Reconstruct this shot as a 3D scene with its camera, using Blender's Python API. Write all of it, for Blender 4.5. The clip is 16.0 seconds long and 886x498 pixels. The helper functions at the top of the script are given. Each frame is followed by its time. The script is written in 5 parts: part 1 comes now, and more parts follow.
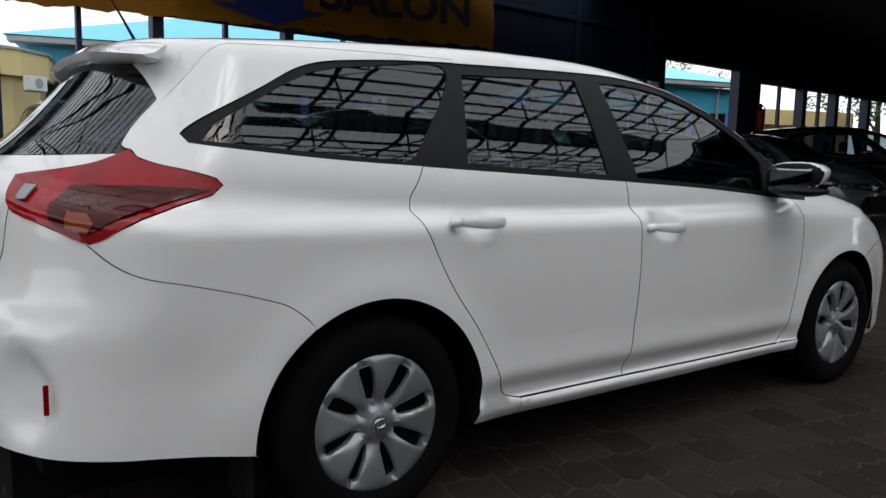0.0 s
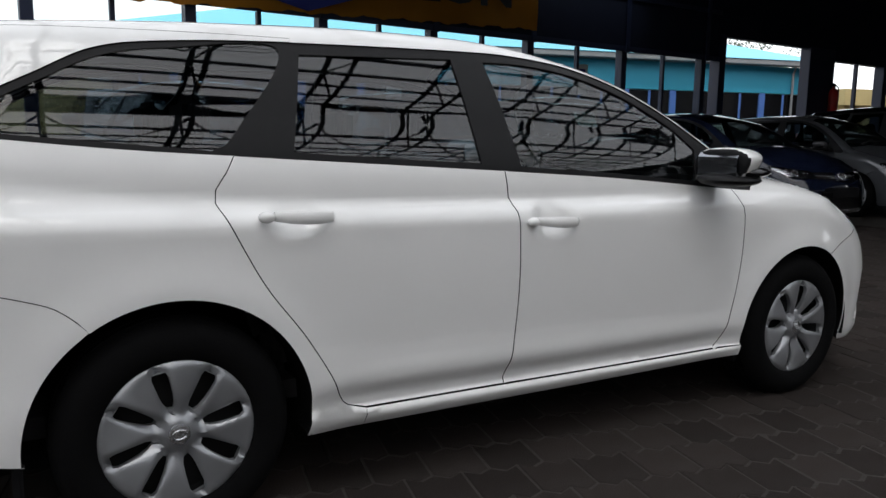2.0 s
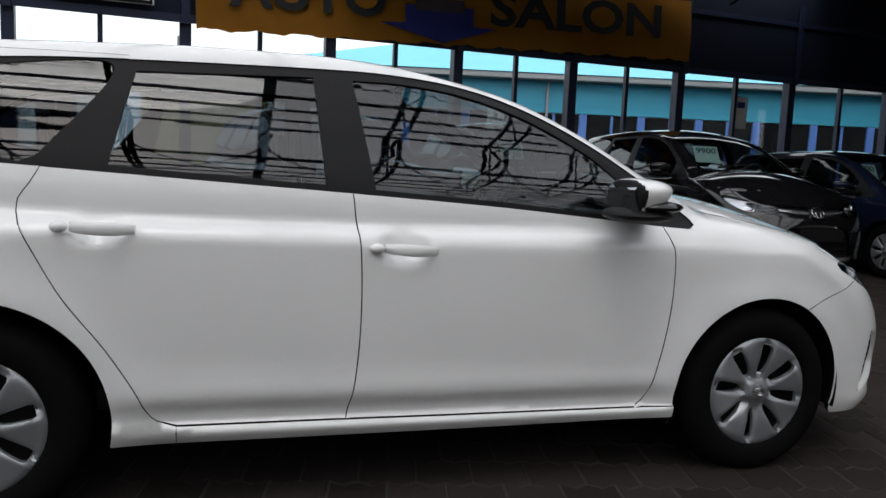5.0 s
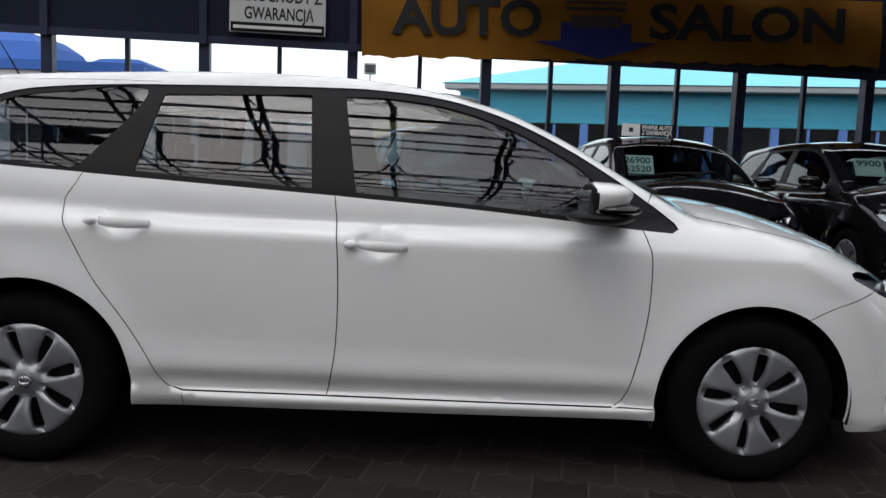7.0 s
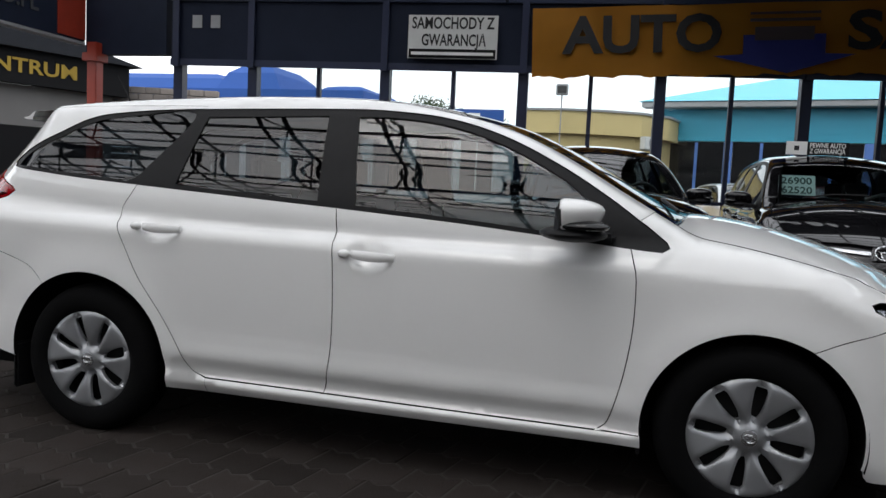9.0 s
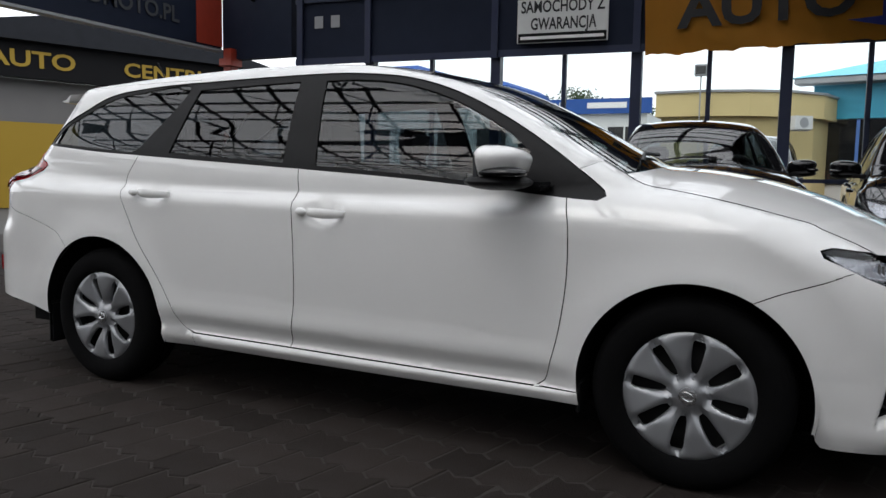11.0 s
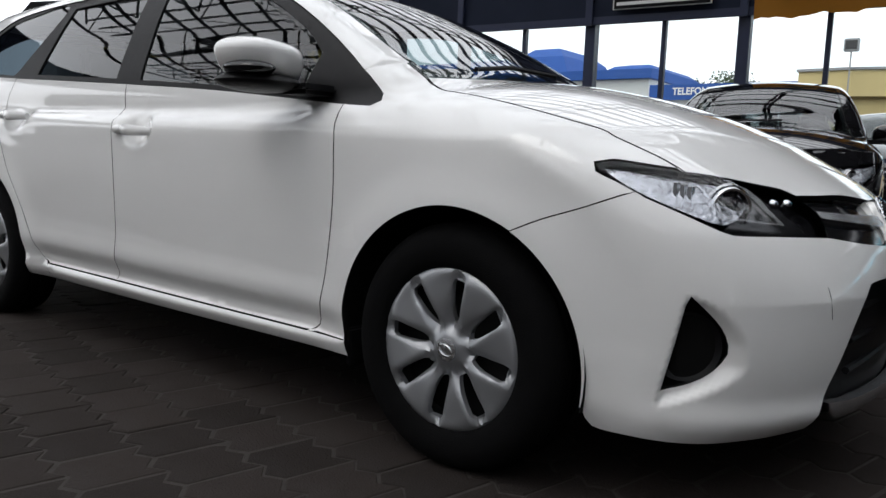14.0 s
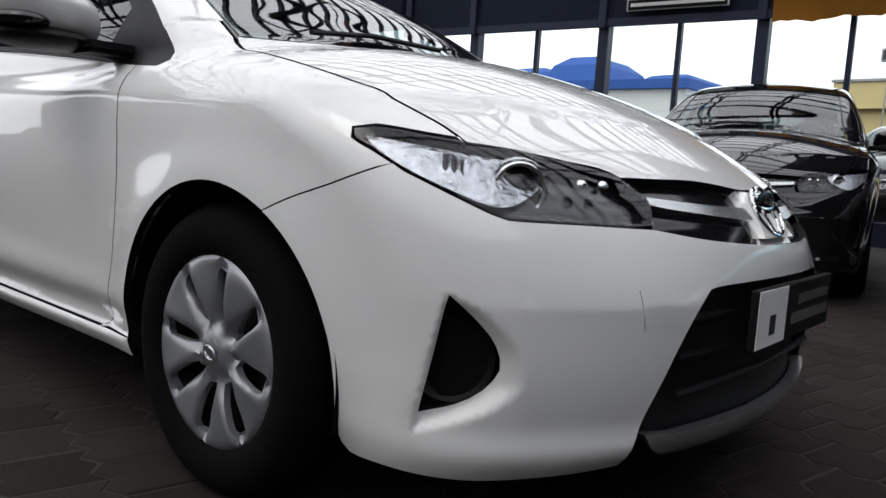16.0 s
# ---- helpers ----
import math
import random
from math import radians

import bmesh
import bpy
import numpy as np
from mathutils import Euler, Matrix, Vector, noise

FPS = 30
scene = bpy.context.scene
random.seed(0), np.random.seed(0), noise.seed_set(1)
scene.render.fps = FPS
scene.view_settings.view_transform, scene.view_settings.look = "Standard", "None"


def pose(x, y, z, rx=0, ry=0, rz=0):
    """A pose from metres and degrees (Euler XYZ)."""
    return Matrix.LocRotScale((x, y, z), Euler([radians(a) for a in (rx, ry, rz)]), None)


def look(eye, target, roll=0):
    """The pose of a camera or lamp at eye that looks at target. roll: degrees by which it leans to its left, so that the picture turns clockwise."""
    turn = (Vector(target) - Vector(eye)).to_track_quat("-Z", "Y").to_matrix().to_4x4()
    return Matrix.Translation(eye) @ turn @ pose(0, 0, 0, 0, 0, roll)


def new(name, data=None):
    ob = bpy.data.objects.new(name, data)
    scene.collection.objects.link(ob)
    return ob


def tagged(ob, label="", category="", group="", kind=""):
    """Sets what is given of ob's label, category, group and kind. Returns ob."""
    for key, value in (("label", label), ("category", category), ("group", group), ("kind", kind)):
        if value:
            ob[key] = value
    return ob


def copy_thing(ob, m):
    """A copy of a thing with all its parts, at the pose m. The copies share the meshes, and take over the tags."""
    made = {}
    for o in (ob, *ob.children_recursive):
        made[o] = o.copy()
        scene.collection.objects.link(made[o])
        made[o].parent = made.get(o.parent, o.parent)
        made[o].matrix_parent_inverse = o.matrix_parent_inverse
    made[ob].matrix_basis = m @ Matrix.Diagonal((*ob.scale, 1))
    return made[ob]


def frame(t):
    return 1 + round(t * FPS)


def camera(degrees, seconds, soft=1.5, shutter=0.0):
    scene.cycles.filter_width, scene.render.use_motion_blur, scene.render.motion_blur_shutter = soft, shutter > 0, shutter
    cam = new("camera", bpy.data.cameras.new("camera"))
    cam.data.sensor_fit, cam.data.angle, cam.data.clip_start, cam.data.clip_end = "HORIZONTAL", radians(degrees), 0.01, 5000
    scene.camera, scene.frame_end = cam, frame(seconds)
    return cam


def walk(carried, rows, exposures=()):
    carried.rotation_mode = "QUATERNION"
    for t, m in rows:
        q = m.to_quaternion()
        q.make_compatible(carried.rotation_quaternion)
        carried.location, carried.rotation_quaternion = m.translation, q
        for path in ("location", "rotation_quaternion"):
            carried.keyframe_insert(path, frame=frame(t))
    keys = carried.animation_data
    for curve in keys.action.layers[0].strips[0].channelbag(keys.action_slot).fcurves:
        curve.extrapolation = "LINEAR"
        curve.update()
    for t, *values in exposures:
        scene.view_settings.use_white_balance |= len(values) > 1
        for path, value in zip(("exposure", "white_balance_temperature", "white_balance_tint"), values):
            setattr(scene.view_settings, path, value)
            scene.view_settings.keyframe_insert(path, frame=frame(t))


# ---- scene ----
cam = camera(60.1, 16.0)
PATH = [
    (0, (-1.112, -2.686, 1.094), (0.053, -1.08, 0.839), 1.3),
    (0.5, (-0.926, -2.711, 1.083), (0.218, -1.09, 0.823), 1.3),
    (1, (-0.757, -2.695, 1.117), (0.366, -1.067, 0.818), 1.9),
    (1.5, (-0.582, -2.77, 1.103), (0.493, -1.109, 0.808), 1.3),
    (2, (-0.382, -2.896, 1.114), (0.615, -1.188, 0.817), 0.9),
    (2.5, (-0.198, -2.952, 1.101), (0.742, -1.211, 0.809), 0.9),
    (3, (0.028, -2.927, 1.072), (0.94, -1.169, 0.792), 1.2),
    (3.5, (0.219, -2.905, 1.089), (1.054, -1.111, 0.803), 1.8),
    (5.8, (0.92, -3.373, 1.11), (1.311, -1.422, 0.905), 2.5),
    (6, (0.989, -3.401, 1.105), (1.335, -1.442, 0.9), 2.5),
    (6.5, (1.189, -3.484, 1.104), (1.398, -1.505, 0.903), 2.7),
    (7, (1.387, -3.534, 1.093), (1.44, -1.544, 0.894), 2.2),
    (7.5, (1.577, -3.596, 1.093), (1.496, -1.608, 0.889), 2.0),
    (8, (1.786, -3.603, 1.097), (1.55, -1.627, 0.893), 1.7),
    (8.5, (2.019, -3.562, 1.109), (1.648, -1.606, 0.918), 2.2),
    (9, (2.205, -3.545, 1.108), (1.708, -1.615, 0.939), 2.7),
    (9.2, (2.284, -3.536, 1.105), (1.752, -1.614, 0.946), 2.6),
    (11.5, (3.13, -3.178, 0.925), (2.196, -1.42, 0.733), 1.1),
    (12, (3.321, -3.046, 0.87), (2.361, -1.301, 0.694), 1.6),
    (12.5, (3.457, -2.881, 0.837), (2.439, -1.171, 0.646), 1.8),
    (13, (3.575, -2.703, 0.824), (2.465, -1.053, 0.611), 1.9),
    (13.5, (3.651, -2.531, 0.795), (2.485, -0.922, 0.574), 1.9),
    (14, (3.702, -2.335, 0.773), (2.498, -0.755, 0.54), 2.3),
    (14.5, (3.748, -2.197, 0.762), (2.557, -0.608, 0.524), 2.8),
    (15, (3.828, -2.048, 0.757), (2.615, -0.478, 0.512), 2.8),
    (15.5, (3.902, -1.89, 0.752), (2.657, -0.342, 0.515), 3.3),
    (16, (3.953, -1.743, 0.725), (2.672, -0.223, 0.505), 3.7),
]
walk(cam, [(t, look(eye, target, roll)) for t, eye, target, roll in PATH], exposures=[(0, -0.12), (2.5, 0.03), (8, 0.05), (12.5, 0.05), (14, 0.14), (16, 0.2)])

# ---- light ----
world = bpy.data.worlds.new("overcast_sky")
scene.world = world
world.use_nodes = True
wn = world.node_tree.nodes
wl = world.node_tree.links
sky = wn.new("ShaderNodeTexSky")
sky.sky_type = "NISHITA"
sky.sun_disc = False
sky.sun_elevation = radians(48)
sky.sun_rotation = radians(200)
sky.dust_density = 6.0
haze = wn.new("ShaderNodeMix")
haze.data_type = "RGBA"
haze.inputs[0].default_value = 0.8
haze.inputs[7].default_value = (13.0, 13.3, 13.9, 1)
wl.new(sky.outputs[0], haze.inputs[6])
wl.new(haze.outputs[2], wn["Background"].inputs[0])
wn["Background"].inputs[1].default_value = 0.147

sun = new("sun", bpy.data.lights.new("sun", "SUN"))
sun.data.energy = 0.8
sun.data.angle = radians(25)
sun.data.color = (1.0, 0.97, 0.93)
sun.matrix_world = look((0, 0, 20), (3, 9, 0))


# ---- materials ----
def material(name, colour, rough=0.5, metal=0.0, **more):
    """A principled material; keywords name further inputs with _ for a space."""
    m = bpy.data.materials.new(name)
    m.use_nodes = True
    b = m.node_tree.nodes["Principled BSDF"]
    b.inputs["Base Color"].default_value = (*colour, 1)
    b.inputs["Roughness"].default_value = rough
    b.inputs["Metallic"].default_value = metal
    for k, v in more.items():
        b.inputs[k.replace("_", " ")].default_value = v
    return m


def vary(m, amount=0.25, scale=8.0, detail=6.0, bump=0.0, bump_scale=60.0, rough=0.0, tint=None, per_piece=0.0, island=0.0):
    """Adds stains, grain and fine relief to a material, at real size."""
    nt = m.node_tree
    n, l = nt.nodes, nt.links
    b = n["Principled BSDF"]
    co = n.new("ShaderNodeTexCoord")
    base = tuple(b.inputs["Base Color"].default_value)
    noise_a = n.new("ShaderNodeTexNoise")
    noise_a.inputs["Scale"].default_value = scale
    noise_a.inputs["Detail"].default_value = detail
    l.new(co.outputs["Object"], noise_a.inputs["Vector"])
    mix = n.new("ShaderNodeMix")
    mix.data_type = "RGBA"
    low = tint or tuple(c * (1 - amount) for c in base[:3])
    mix.inputs[6].default_value = (*low[:3], 1)
    mix.inputs[7].default_value = tuple(min(1, c * (1 + amount * 0.6)) for c in base[:3]) + (1,)
    l.new(noise_a.outputs["Fac"], mix.inputs[0])
    out = mix.outputs[2]
    for strength, node, socket in ((per_piece, "ShaderNodeObjectInfo", "Random"), (island, "ShaderNodeNewGeometry", "Random Per Island")):
        if strength:
            info = n.new(node)
            ramp = n.new("ShaderNodeMapRange")
            ramp.inputs[3].default_value = 1 - strength
            ramp.inputs[4].default_value = 1 + strength
            l.new(info.outputs[socket], ramp.inputs[0])
            mul = n.new("ShaderNodeMix")
            mul.data_type = "RGBA"
            mul.blend_type = "MULTIPLY"
            mul.inputs[0].default_value = 1
            l.new(out, mul.inputs[6])
            l.new(ramp.outputs[0], mul.inputs[7])
            out = mul.outputs[2]
    l.new(out, b.inputs["Base Color"])
    if bump:
        noise_b = n.new("ShaderNodeTexNoise")
        noise_b.inputs["Scale"].default_value = bump_scale
        noise_b.inputs["Detail"].default_value = 8
        l.new(co.outputs["Object"], noise_b.inputs["Vector"])
        bp = n.new("ShaderNodeBump")
        bp.inputs["Strength"].default_value = bump
        bp.inputs["Distance"].default_value = 0.01
        l.new(noise_b.outputs["Fac"], bp.inputs["Height"])
        l.new(bp.outputs["Normal"], b.inputs["Normal"])
    if rough:
        rr = n.new("ShaderNodeMapRange")
        r0 = b.inputs["Roughness"].default_value
        rr.inputs[3].default_value = max(0.02, r0 - rough)
        rr.inputs[4].default_value = min(1, r0 + rough)
        l.new(noise_a.outputs["Fac"], rr.inputs[0])
        l.new(rr.outputs[0], b.inputs["Roughness"])
    return m


def pane_material(name, tint, through_part, gloss_rough=0.01, ior=1.5):
    """Thin glass: a tinted view through, with a Fresnel gloss."""
    m = bpy.data.materials.new(name)
    m.use_nodes = True
    n, l = m.node_tree.nodes, m.node_tree.links
    n.remove(n["Principled BSDF"])
    clear = n.new("ShaderNodeBsdfTransparent")
    clear.inputs[0].default_value = (*[c * through_part for c in tint], 1)
    shine = n.new("ShaderNodeBsdfGlossy")
    shine.inputs["Roughness"].default_value = gloss_rough
    facing = n.new("ShaderNodeLayerWeight")
    facing.inputs[0].default_value = 0.5
    steep = n.new("ShaderNodeMath")
    steep.operation = "POWER"
    steep.inputs[1].default_value = 4.5
    l.new(facing.outputs["Facing"], steep.inputs[0])
    gloss = n.new("ShaderNodeMapRange")
    gloss.inputs[3].default_value = ((ior - 1) / (ior + 1)) ** 2
    l.new(steep.outputs[0], gloss.inputs[0])
    mix = n.new("ShaderNodeMixShader")
    l.new(gloss.outputs[0], mix.inputs[0])
    l.new(clear.outputs[0], mix.inputs[1])
    l.new(shine.outputs[0], mix.inputs[2])
    l.new(mix.outputs[0], n["Material Output"].inputs[0])
    return m


def sheet_material(name, colour, clear_part):
    """Translucent roof sheeting: partly clear, partly light-scattering."""
    m = bpy.data.materials.new(name)
    m.use_nodes = True
    n, l = m.node_tree.nodes, m.node_tree.links
    n.remove(n["Principled BSDF"])
    clear = n.new("ShaderNodeBsdfTransparent")
    clear.inputs[0].default_value = (*colour, 1)
    scatter = n.new("ShaderNodeBsdfTranslucent")
    scatter.inputs[0].default_value = (*colour, 1)
    co = n.new("ShaderNodeTexCoord")
    dirt = n.new("ShaderNodeTexNoise")
    dirt.inputs["Scale"].default_value = 1.3
    dirt.inputs["Detail"].default_value = 6
    l.new(co.outputs["Object"], dirt.inputs["Vector"])
    part_of = n.new("ShaderNodeMapRange")
    part_of.inputs[3].default_value = 1 - clear_part - 0.12
    part_of.inputs[4].default_value = 1 - clear_part + 0.12
    l.new(dirt.outputs["Fac"], part_of.inputs[0])
    mix = n.new("ShaderNodeMixShader")
    l.new(part_of.outputs[0], mix.inputs[0])
    l.new(clear.outputs[0], mix.inputs[1])
    l.new(scatter.outputs[0], mix.inputs[2])
    l.new(mix.outputs[0], n["Material Output"].inputs[0])
    return m


def paint(name, colour, metal=0.0, rough=0.25, flake=0.0):
    m = material(name, colour, rough, metal, Coat_Weight=1.0, Coat_Roughness=0.012, Coat_IOR=1.6, Specular_IOR_Level=0.1)
    return vary(m, 0.04, 3.0, 3.0, rough=0.06)


M = {}
M["white"] = paint("white_paint", (0.80, 0.80, 0.79))
M["black_paint"] = paint("black_paint", (0.006, 0.006, 0.007), rough=0.12)
M["navy_paint"] = paint("navy_paint", (0.006, 0.009, 0.022), rough=0.12)
M["grey_paint"] = paint("grey_paint", (0.10, 0.105, 0.115), metal=0.5, rough=0.3)
M["red_paint"] = paint("red_paint", (0.28, 0.012, 0.012))
M["silver_paint"] = paint("silver_paint", (0.55, 0.56, 0.58), metal=0.4, rough=0.3)
M["trim"] = vary(material("black_trim", (0.010, 0.010, 0.011), 0.45, Specular_IOR_Level=0.15), 0.2, 40, bump=0.15, bump_scale=700)
M["gloss_black"] = material("gloss_black_trim", (0.008, 0.008, 0.009), 0.12)
M["rubber"] = vary(material("tyre_rubber", (0.0045, 0.0045, 0.0048), 0.85, Specular_IOR_Level=0.06), 0.3, 25, bump=0.3, bump_scale=300)
M["hub"] = vary(material("silver_wheel_cover", (0.33, 0.34, 0.355), 0.36, 0.65), 0.08, 12, rough=0.08)
M["dark_metal"] = vary(material("dark_steel", (0.012, 0.012, 0.013), 0.6, 0.4), 0.3, 20)
M["liner"] = vary(material("wheel_arch_liner", (0.004, 0.004, 0.004), 0.9, Specular_IOR_Level=0.15), 0.3, 30)
M["chrome"] = material("chrome", (0.75, 0.76, 0.78), 0.07, 1.0)
M["reflector"] = vary(material("lamp_reflector", (0.58, 0.59, 0.61), 0.08, 1.0), 0.5, 40, bump=0.9, bump_scale=55)
# dark tint stands in for the dark surroundings this mirror should reflect
M["mirror"] = material("mirror_glass", (0.22, 0.23, 0.25), 0.04, 1.0)
M["satin"] = material("satin_silver", (0.6, 0.61, 0.63), 0.25, 0.9)
M["glass"] = pane_material("tinted_car_glass", (0.74, 0.87, 0.92), 0.5, ior=1.72)
# lets a little less through than the front door glass
M["dark_glass"] = pane_material("rear_tinted_glass", (0.72, 0.84, 0.92), 0.4, ior=1.72)
M["screen"] = pane_material("windscreen_glass", (0.85, 0.95, 0.93), 0.75, ior=1.9)
M["clear"] = pane_material("clear_lens", (0.97, 0.98, 1.0), 0.95, ior=1.45)
M["window"] = pane_material("showroom_window_glass", (0.95, 0.98, 0.98), 0.94, ior=1.35)
M["red_lens"] = vary(material("red_lamp_lens", (0.30, 0.002, 0.005), 0.05, 0.0, Specular_IOR_Level=0.4), 0.55, 9, bump=0.12, bump_scale=35)
M["dark_red"] = vary(material("dark_red_lens", (0.06, 0.0006, 0.0012), 0.06, 0.0, Coat_Weight=0.12, Coat_Roughness=0.02, Specular_IOR_Level=0.25), 0.5, 30)
M["amber"] = material("amber_lamp_lens", (0.20, 0.028, 0.002), 0.08, 0.0, Coat_Weight=0.1)
M["interior"] = vary(material("dark_upholstery", (0.022, 0.022, 0.024), 0.85), 0.3, 50, bump=0.2, bump_scale=400)
M["paver"] = vary(material("concrete_paver", (0.0255, 0.0225, 0.021), 0.9, Specular_IOR_Level=0.08), 0.45, 5, tint=(0.022, 0.0165, 0.0145), bump=0.5, bump_scale=180, per_piece=0.22)
M["paver_far"] = vary(material("concrete_pavers_joined", (0.0255, 0.0225, 0.021), 0.9, Specular_IOR_Level=0.08), 0.45, 5, tint=(0.022, 0.0165, 0.0145), bump=0.5, bump_scale=180, island=0.22)
M["bedding"] = vary(material("joint_sand", (0.045, 0.041, 0.037), 0.95, Specular_IOR_Level=0.15), 0.4, 30, bump=0.4, bump_scale=200)
M["asphalt"] = vary(material("worn_asphalt", (0.055, 0.054, 0.052), 0.9), 0.3, 5, bump=0.4, bump_scale=120)
M["navy"] = vary(material("navy_steel_paint", (0.012, 0.020, 0.055), 0.45), 0.25, 6, rough=0.1)
M["navy_panel"] = vary(material("navy_wall_panel", (0.012, 0.017, 0.034), 0.6, Specular_IOR_Level=0.15), 0.25, 3)
M["dark_sheet"] = vary(material("dark_roof_sheet", (0.020, 0.022, 0.027), 0.7, Specular_IOR_Level=0.15), 0.3, 3)
M["steel"] = vary(material("dark_truss_steel", (0.018, 0.02, 0.026), 0.55, 0.2, Specular_IOR_Level=0.15), 0.3, 10)
M["sheeting"] = sheet_material("translucent_roof_sheeting", (0.92, 0.93, 0.94), 0.62)
M["banner"] = vary(material("orange_banner_cloth", (0.52, 0.22, 0.012), 0.75), 0.12, 3, bump=0.2, bump_scale=8)
M["ink"] = material("dark_print", (0.012, 0.012, 0.014), 0.7)
M["banner_print"] = material("faded_blue_print", (0.06, 0.045, 0.05), 0.7)
M["dim_print"] = material("dark_grey_print", (0.04, 0.044, 0.05), 0.7)
M["blue_print"] = material("blue_print", (0.014, 0.022, 0.17), 0.7)
M["sign_white"] = vary(material("white_sign_board", (0.62, 0.63, 0.62), 0.6), 0.1, 5)
M["sign_dark"] = material("black_sign_board", (0.010, 0.010, 0.011), 0.7, Specular_IOR_Level=0.1)
M["white_print"] = material("white_print", (0.75, 0.75, 0.74), 0.6)
M["yellow_print"] = material("yellow_print", (0.36, 0.23, 0.015), 0.6)
M["yellow_wall"] = vary(material("yellow_render", (0.62, 0.50, 0.24), 0.85), 0.12, 2, bump=0.2, bump_scale=60)
M["cyan_wall"] = vary(material("cyan_cladding", (0.04, 0.34, 0.50), 0.5), 0.12, 1.5)
M["cyan_roof"] = vary(material("cyan_roof_sheet", (0.12, 0.52, 0.70), 0.45), 0.1, 1.0)
M["blue_roof"] = vary(material("blue_roof_sheet", (0.015, 0.075, 0.30), 0.8), 0.15, 1.0)
M["white_wall"] = vary(material("white_render", (0.62, 0.63, 0.62), 0.8), 0.1, 2)
M["blue_frame"] = vary(material("blue_frame_paint", (0.09, 0.20, 0.55), 0.5), 0.1, 4)
M["yard_wall"] = vary(material("grey_render", (0.16, 0.155, 0.15), 0.85), 0.15, 1.2, bump=0.2, bump_scale=40)
M["gutter"] = vary(material("grey_gutter", (0.32, 0.33, 0.34), 0.5, 0.3), 0.15, 6)
M["red_metal"] = vary(material("red_steel_paint", (0.30, 0.03, 0.012), 0.5), 0.2, 6)
M["bark"] = vary(material("bark", (0.07, 0.05, 0.035), 0.9), 0.3, 12)
M["leaf"] = vary(material("foliage", (0.045, 0.075, 0.028), 0.7), 0.35, 6, island=0.35)
M["brick"] = vary(material("grey_block_wall", (0.20, 0.18, 0.165), 0.9), 0.3, 10, per_piece=0.2)
# print colour softened to imitate the windscreen's reflection over the cards
M["card_print"] = material("reflection_softened_print", (0.03, 0.07, 0.07), 0.6)
M["card"] = material("pale_price_card", (0.50, 0.66, 0.66), 0.6)
M["ext_red"] = material("extinguisher_red", (0.45, 0.02, 0.015), 0.3)


# ---- shape of the car ----
def curve(x, *pts):
    """A smooth line through a few (x, value) points."""
    px = np.array([p[0] for p in pts], float)
    pv = np.array([p[1] for p in pts], float)
    d = np.diff(pv) / np.diff(px)
    m = np.concatenate(([d[0]], (d[1:] + d[:-1]) / 2, [d[-1]]))
    m[1:-1] = np.where(d[1:] * d[:-1] <= 0, 0, m[1:-1])
    x = np.clip(np.asarray(x, float), px[0], px[-1])
    i = np.clip(np.searchsorted(px, x) - 1, 0, len(px) - 2)
    h = px[i + 1] - px[i]
    s = (x - px[i]) / h
    return ((2 * s ** 3 - 3 * s ** 2 + 1) * pv[i] + (s ** 3 - 2 * s ** 2 + s) * h * m[i]
            + (3 * s ** 2 - 2 * s ** 3) * pv[i + 1] + (s ** 3 - s ** 2) * h * m[i + 1])


def smax(a, b, k):
    return np.maximum(a, b) + np.maximum(k - np.abs(a - b), 0) ** 2 / (4 * k)


def smin(a, b, k):
    return -smax(-a, -b, k)


def belt(x):
    return curve(x, (-1.0, 1.03), (0.1, 1.0), (1.2, 0.965), (2.3, 0.925), (3.0, 0.9))


